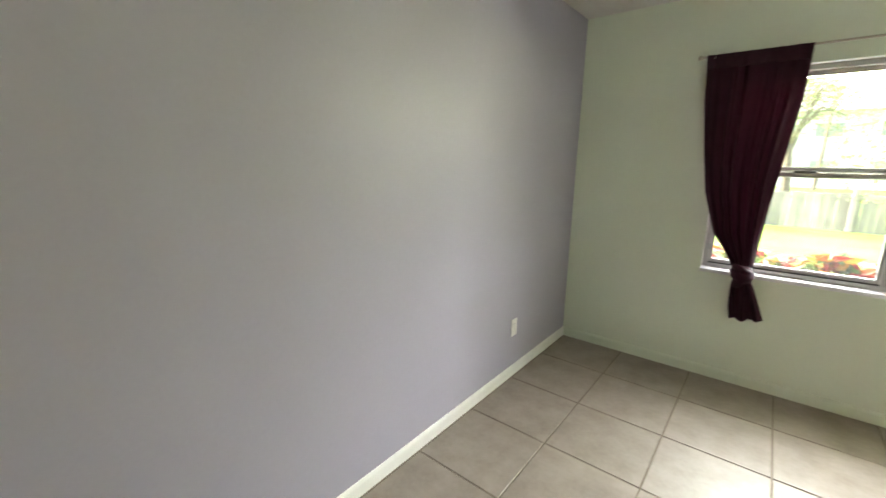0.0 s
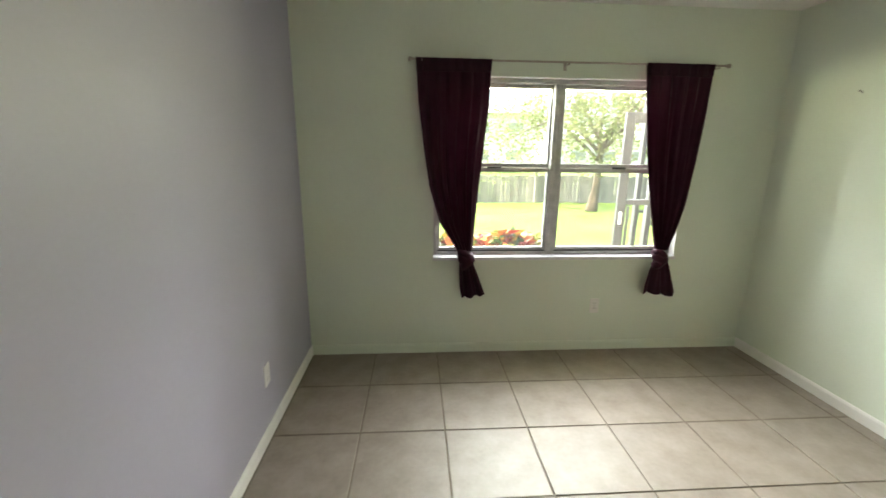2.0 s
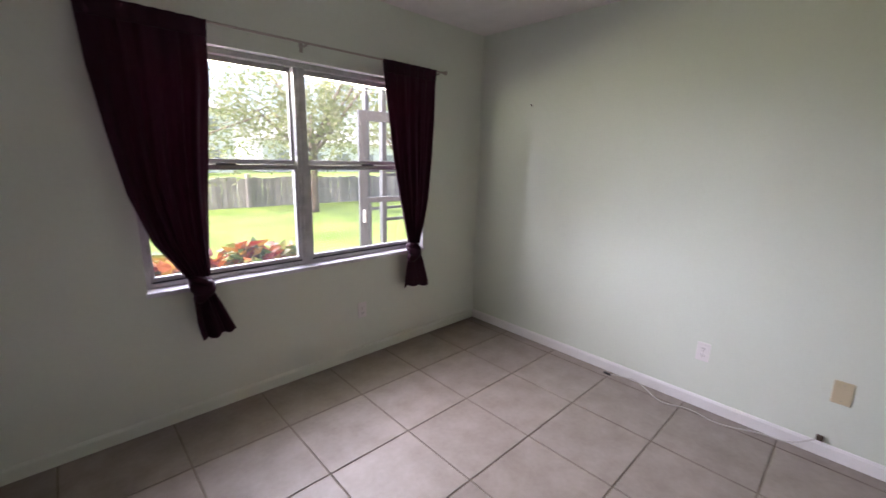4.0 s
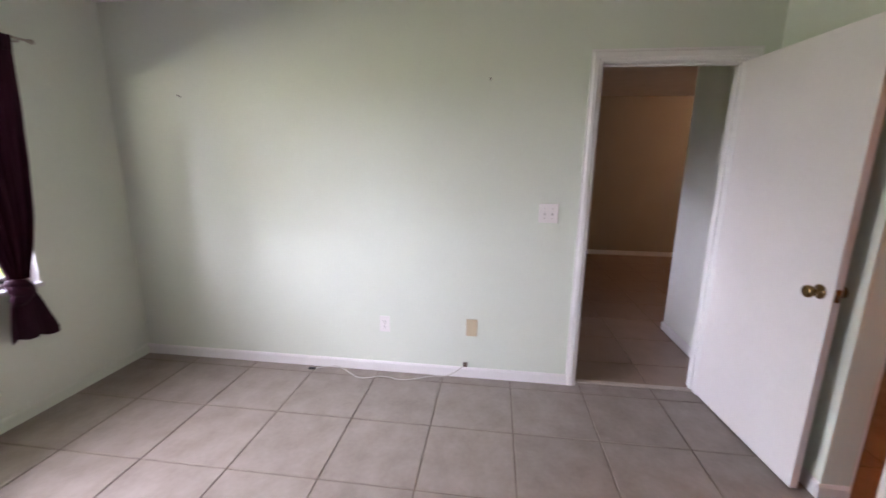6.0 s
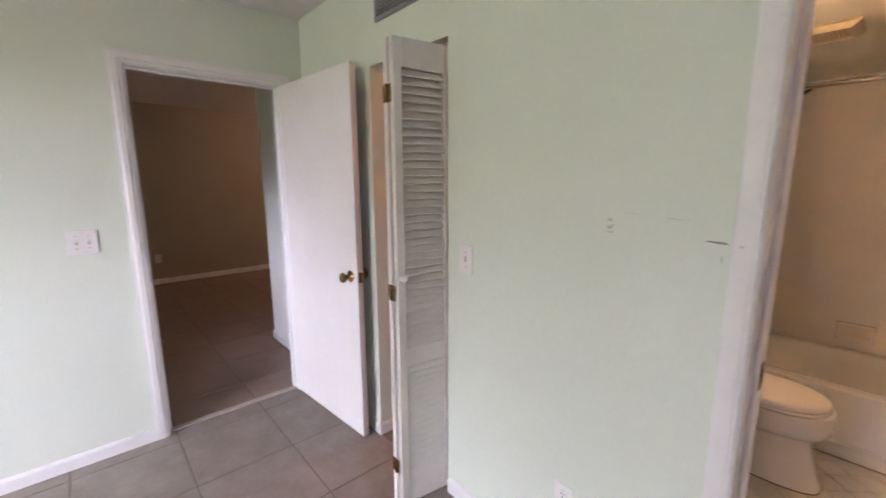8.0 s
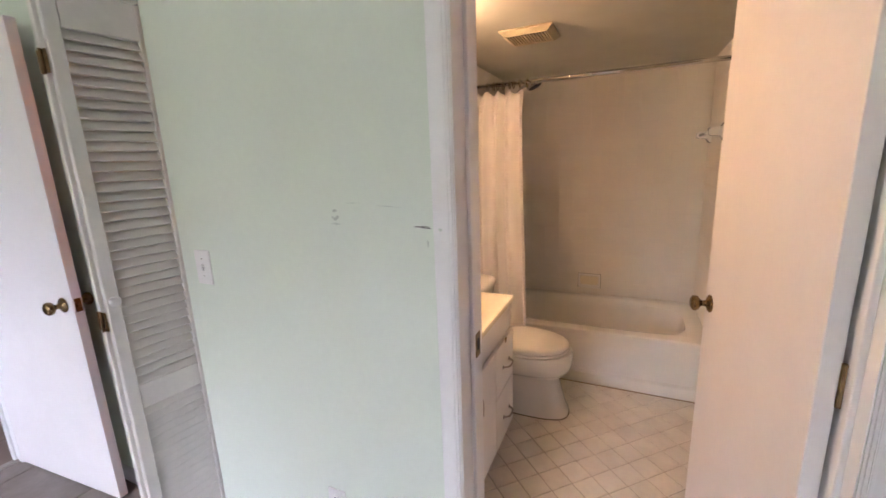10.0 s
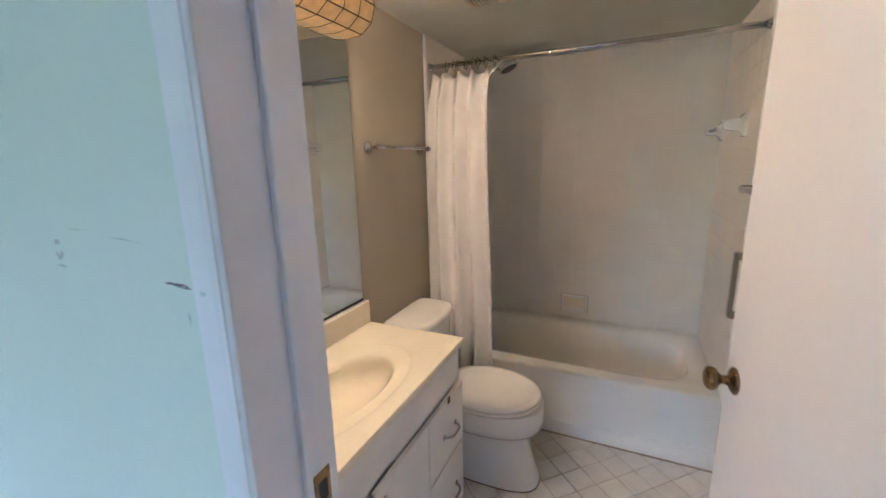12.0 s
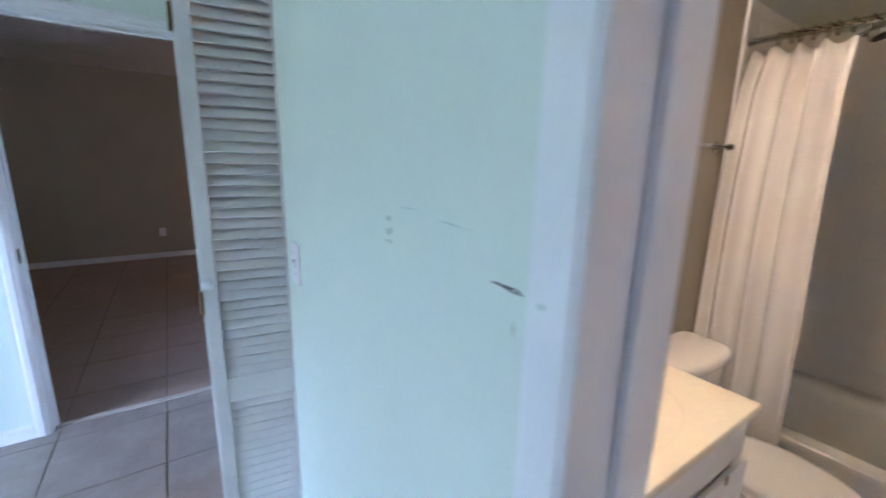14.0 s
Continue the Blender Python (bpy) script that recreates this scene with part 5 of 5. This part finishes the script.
def build_sconce():
    s = thing("stained_glass_wall_light", "lit amber stained glass wall light with dark leading", "wall light", at=(XM, -0.600, 1.962))
    prof = [(-0.002, 0.072), (-0.068, 0.066), (-0.112, 0.038), (-0.124, 0.0), (-0.108, -0.052), (-0.064, -0.084), (-0.002, -0.090)]
    ys = [-0.367, -0.330, -0.253, -0.175, -0.098, -0.020, 0.058, 0.135, 0.213, 0.290, 0.330, 0.367]

    def point(k, j):
        x, z = prof[k]
        e = 0.72 if j in (0, len(ys) - 1) else 1.0
        return Vector((x * e, ys[j], z * e))

    part("backplate", boxed(-0.010, -0.30, -0.05, 0.0, 0.30, 0.05, 0.003, 1), M_BRASS, s)
    cames = bmesh.new()
    for k in range(len(prof) - 1):
        for j in range(len(ys) - 1):
            q = [point(k, j), point(k, j + 1), point(k + 1, j + 1), point(k + 1, j)]
            nrm = (q[1] - q[0]).cross(q[3] - q[0]).normalized() * 0.0015
            bm = bmesh.new()
            rings_mesh(bm, [[p - nrm for p in q], [p + nrm for p in q]], True, True)
            if 0 < k:
                part("glass_panel", bm, M_PANEL, s).visible_shadow = False
            else:
                # unseen brass cover added to keep the bulb's direct light off the ceiling
                part("unseen_top_baffle", bm, M_BRASS, s)
            for a, b in ((q[0], q[1]), (q[0], q[3])):
                if k > 0 or a is q[0] and b is q[1]:
                    tube(cames, [a, b], 0.0028, 6)
    for k in range(len(prof) - 1):
        tube(cames, [point(k, len(ys) - 1), point(k + 1, len(ys) - 1)], 0.0028, 6)
    part("leading", cames, M_CAME, s, "dark leading between the panels")
    for y in (0.12, 0.28):
        part("bulb", lathe(bmesh.new(), [(0.001, 0), (0.012, 0.002), (0.014, 0.02), (0.024, 0.04), (0.029, 0.062), (0.022, 0.082), (0.001, 0.092)], pose(-0.012, y, 0.02, 0, -90, 0), 18), M_BULB, s, "lit bulb", smooth=True)


build_sconce()

# ceiling fan grille
fan = thing("exhaust_fan_grille", "cream plastic slatted exhaust fan grille on the bath ceiling", "exhaust fan", at=(0.995, -1.165, HB))
bm = rings_mesh(bmesh.new(), [oval(0, 0, 0.125, 0.115, 0.0, 32, 99), oval(0, 0, 0.125, 0.115, -0.008, 32, 99), oval(0, 0, 0.100, 0.092, -0.028, 32, 99), oval(0, 0, 0.092, 0.084, -0.028, 32, 99), oval(0, 0, 0.090, 0.082, -0.012, 32, 99)])
part("grille_frame", bm, M_CREAM, fan)
part("grille_back", boxed(-0.091, -0.083, -0.012, 0.091, 0.083, -0.010), M_DARK, fan)
for i in range(13):
    x = -0.084 + i * 0.014
    part("grille_slat", boxed(x - 0.0035, -0.083, -0.027, x + 0.0035, 0.083, -0.016), M_CREAM, fan)


# ---- toilet ----
def build_toilet():
    t = thing("toilet", "white porcelain toilet with its lid closed", "toilet", at=(0, -1.200, 0))
    n = 48

    def egg(cx, a, b, z, e=0.10, p=2.2):
        return oval(cx, 0, a, b, z, n, p, e)

    bm = rings_mesh(bmesh.new(), [egg(1.01, 0.247, 0.116, 0.004, 0.02, 3.0), egg(1.01, 0.245, 0.114, 0.02, 0.02, 3.0), egg(1.015, 0.232, 0.104, 0.06, 0.02, 2.8), egg(1.02, 0.216, 0.094, 0.14, 0.02, 2.6),
                                  egg(1.025, 0.206, 0.090, 0.215, 0.02, 2.5), egg(1.02, 0.210, 0.098, 0.238, 0.03, 2.4), egg(1.005, 0.228, 0.135, 0.258, 0.07, 2.3), egg(0.998, 0.240, 0.160, 0.285, 0.08), egg(0.995, 0.244, 0.174, 0.32, 0.09),
                                  egg(0.995, 0.244, 0.178, 0.365, 0.09), egg(0.995, 0.240, 0.176, 0.383, 0.09), egg(0.995, 0.225, 0.160, 0.386, 0.09)], True, True)
    part("caulk", rings_mesh(bmesh.new(), [egg(1.01, 0.2495, 0.1185, 0.0, 0.02, 3.0), egg(1.01, 0.2475, 0.1165, 0.005, 0.02, 3.0)], True, True), M_BARK, t, "dark stained caulk line at the foot")
    part("bowl", bm, M_PORC, t, smooth=True).data.set_sharp_from_angle(angle=radians(50))
    bm = rings_mesh(bmesh.new(), [egg(0.985, 0.206, 0.161, 0.390, 0.08), egg(0.992, 0.218, 0.176, 0.391, 0.08), egg(0.992, 0.224, 0.182, 0.394, 0.08), egg(0.992, 0.224, 0.182, 0.401, 0.08), egg(0.992, 0.218, 0.176, 0.404, 0.08), egg(0.992, 0.208, 0.166, 0.4045, 0.08)], True, True)
    part("seat", bm, M_PORC, t, smooth=True)
    bm = rings_mesh(bmesh.new(), [egg(0.992, 0.208, 0.166, 0.4080, 0.08), egg(0.992, 0.218, 0.176, 0.4085, 0.08), egg(0.992, 0.222, 0.180, 0.410, 0.08), egg(0.992, 0.223, 0.181, 0.418, 0.08), egg(0.992, 0.216, 0.174, 0.426, 0.08), egg(0.985, 0.190, 0.148, 0.431, 0.07), egg(0.985, 0.10, 0.08, 0.434, 0.05)], True, True)
    part("lid", bm, M_PORC, t, smooth=True)
    for y in (-0.075, 0.075):
        part("lid_hinge", boxed(1.195, y - 0.022, 0.388, 1.228, y + 0.022, 0.420, 0.007, 3), M_PORC, t, smooth=True)
    part("deck", boxed(1.15, -0.10, 0.20, XM - 0.03, 0.10, 0.386, 0.03, 4), M_PORC, t, smooth=True)

    def tank_ring(g, z):
        pts = []
        for i in range(n):
            a = 2 * math.pi * i / n
            c, s = math.cos(a), math.sin(a)
            k = (abs(c) ** 7 + abs(s) ** 7) ** (-1 / 7)
            x, y = c * k, s * k
            bulge = 0.022 * (1 - y * y) if x < 0 else 0
            pts.append((1.345 + (0.092 + g) * x - bulge, (0.185 + g) * y * (1.0 + 0.03 * x), z))
        return pts

    bm = rings_mesh(bmesh.new(), [tank_ring(-0.022, 0.386), tank_ring(-0.014, 0.40), tank_ring(-0.006, 0.52), tank_ring(0, 0.695)], True, True)
    part("tank", bm, M_PORC, t, smooth=True).data.set_sharp_from_angle(angle=radians(45))
    bm = rings_mesh(bmesh.new(), [tank_ring(-0.004, 0.697), tank_ring(0.008, 0.699), tank_ring(0.010, 0.706), tank_ring(0.010, 0.722), tank_ring(0.004, 0.732), tank_ring(-0.008, 0.736)], True, True)
    part("tank_lid", bm, M_PORC, t, smooth=True).data.set_sharp_from_angle(angle=radians(50))
    h = part("flush_handle", tube(bmesh.new(), [(1.232, 0.10, 0.655), (1.222, 0.10, 0.655), (1.220, 0.15, 0.650)], 0.006, 10), M_CHROME, t, "chrome flush handle", smooth=True)
    for y in (-0.09, 0.09):
        part("bolt_cap", lathe(bmesh.new(), [(0.001, 0.026), (0.014, 0.024), (0.016, 0.012), (0.016, 0.0), (0.001, 0.0)][::-1], pose(1.10, y * 1.22, 0.0), 14), M_PORC, t, smooth=True)


build_toilet()

# closet ceiling light
cl = thing("closet_ceiling_light", "small warm ceiling bulb in the closet", "ceiling light", at=(2.36, -1.0, 2.30))
part("socket", lathe(bmesh.new(), [(0.001, 0), (0.05, 0), (0.045, 0.02), (0.02, 0.035), (0.001, 0.035)], pose(0, 0, 0, 180, 0, 0), 20), M_PORC, cl, smooth=True)
part("bulb", lathe(bmesh.new(), [(0.001, 0.03), (0.013, 0.035), (0.016, 0.05), (0.028, 0.075), (0.028, 0.09), (0.015, 0.108), (0.001, 0.112)], pose(0, 0, 0, 180, 0, 0), 18), M_BULB, cl, smooth=True)

# white edge strip where the tiles end on the bath walls
for x0, x1 in ((XM - 0.014, XM), (XB, XB + 0.014)):
    tagged(part("tile_edge_strip", boxed(x0, YT + 0.018, 0.37, x1, YT + 0.036, HB, 0.004, 2), M_TRIM), "white bullnose strip at the edge of the tub tiles", "tile trim", kind="structure")


# ---- tiles of the tub walls ----
def wall_tiles(name, along, face, s, u0, u1, z0, z1, pitch, label):
    """Square glazed tiles on a wall plane; along 'x' or 'y', s the side that they face."""
    w = thing(name, label, "wall tiles", kind="structure")
    back = 0.010
    part("grout_bed", boxed(u0, face, z0, u1, face + s * (back - 0.0012), z1) if along == 'x' else boxed(face, u0, z0, face + s * (back - 0.0012), u1, z1), M_WGROUT, w)
    cache = {}
    nz, nu = math.ceil((z1 - z0) / pitch), math.ceil((u1 - u0) / pitch)
    for j in range(nz):
        for i in range(nu):
            a, b = u0 + i * pitch + 0.0009, min(u1, u0 + (i + 1) * pitch - 0.0009)
            c, d = z0 + j * pitch + 0.0009, min(z1, z0 + (j + 1) * pitch - 0.0009)
            if b - a < 0.01 or d - c < 0.01:
                continue
            key = (round(b - a, 4), round(d - c, 4))
            if key not in cache:
                cache[key] = tile_mesh(key[0], key[1], M_WTILE, 0.0009, 0.009)
            o = new("wall_tile", cache[key])
            o.parent = w
            if along == 'x':
                o.matrix_basis = Matrix(((1, 0, 0, a), (0, 0, s, face + s * back), (0, 1, 0, c), (0, 0, 0, 1)))
            else:
                o.matrix_basis = Matrix(((0, 0, s, face + s * back), (1, 0, 0, a), (0, 1, 0, c), (0, 0, 0, 1)))


WT = 0.108
wall_tiles("tub_tiles_back", 'x', YS - 0.012, 1, XB, XM, 0.372, HB, WT, "white square glazed tiles behind the tub")
wall_tiles("tub_tiles_head", 'y', XM, -1, YS, YT + 0.018, 0.372, HB, WT, "white square glazed tiles at the head of the tub")
wall_tiles("tub_tiles_foot", 'y', XB, 1, YS, YT + 0.018, 0.372, HB, WT, "white square glazed tiles at the foot of the tub")

# ---- floor tiles ----
PITCH = 0.457
tiled(floor, XL, YB, XR, YW, 0.002, 3.253 - 9 * PITCH, PITCH, 0.008, M_TILE)
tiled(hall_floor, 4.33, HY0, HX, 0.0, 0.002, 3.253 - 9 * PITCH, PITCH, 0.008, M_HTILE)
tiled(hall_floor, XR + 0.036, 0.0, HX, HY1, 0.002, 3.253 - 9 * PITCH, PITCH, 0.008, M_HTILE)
tiled(hall_floor, XR + 0.001, YB + 0.05, XR + 0.036, HY1, 0.002, 3.253 - 9 * PITCH, PITCH, 0.008, M_TILE)
tiled(closet_floor, XM + TH, -1.55, 4.073, YI - 0.004, 0.002, 3.253 - 9 * PITCH, PITCH, 0.008, M_TILE)


def diagonal_tiles(parent, x0, y0, x1, y1, ox, oy, size, gap, mat):
    r = size / math.sqrt(2)
    full = None
    h = (size - gap) / math.sqrt(2)
    for i in range(-30, 30):
        for j in range(-30, 30):
            cx, cy = ox + (i + j) * r, oy + (i - j) * r
            if cx + h <= x0 or cx - h >= x1 or cy + h <= y0 or cy - h >= y1:
                continue
            inside = x0 <= cx - h and cx + h <= x1 and y0 <= cy - h and cy + h <= y1
            if inside and full:
                data = full
            else:
                bm = bmesh.new()
                e = 0.0016
                low = [(h, 0, -0.007), (0, h, -0.007), (-h, 0, -0.007), (0, -h, -0.007)]
                mid = [(h, 0, -e), (0, h, -e), (-h, 0, -e), (0, -h, -e)]
                top = [(h - 2 * e, 0, 0), (0, h - 2 * e, 0), (-h + 2 * e, 0, 0), (0, -h + 2 * e, 0)]
                rings_mesh(bm, [low, mid, top], True, True)
                if not inside:
                    for co, no in (((x0 - cx, 0, 0), (-1, 0, 0)), ((x1 - cx, 0, 0), (1, 0, 0)), ((0, y0 - cy, 0), (0, -1, 0)), ((0, y1 - cy, 0), (0, 1, 0))):
                        g = bm.verts[:] + bm.edges[:] + bm.faces[:]
                        bmesh.ops.bisect_plane(bm, geom=g, plane_co=co, plane_no=no, clear_outer=True)
                    if len(bm.faces) < 3:
                        bm.free()
                        continue
                data = finish(bm, "tile", mat)
                if inside:
                    full = data
            o = new("tile", data)
            o.parent = parent
            o.location = (cx, cy, 0)


diagonal_tiles(bath_floor, XB, YT + 0.01, XM, YB - 0.004, 0.60, -1.44, 0.108, 0.004, M_BTILE)
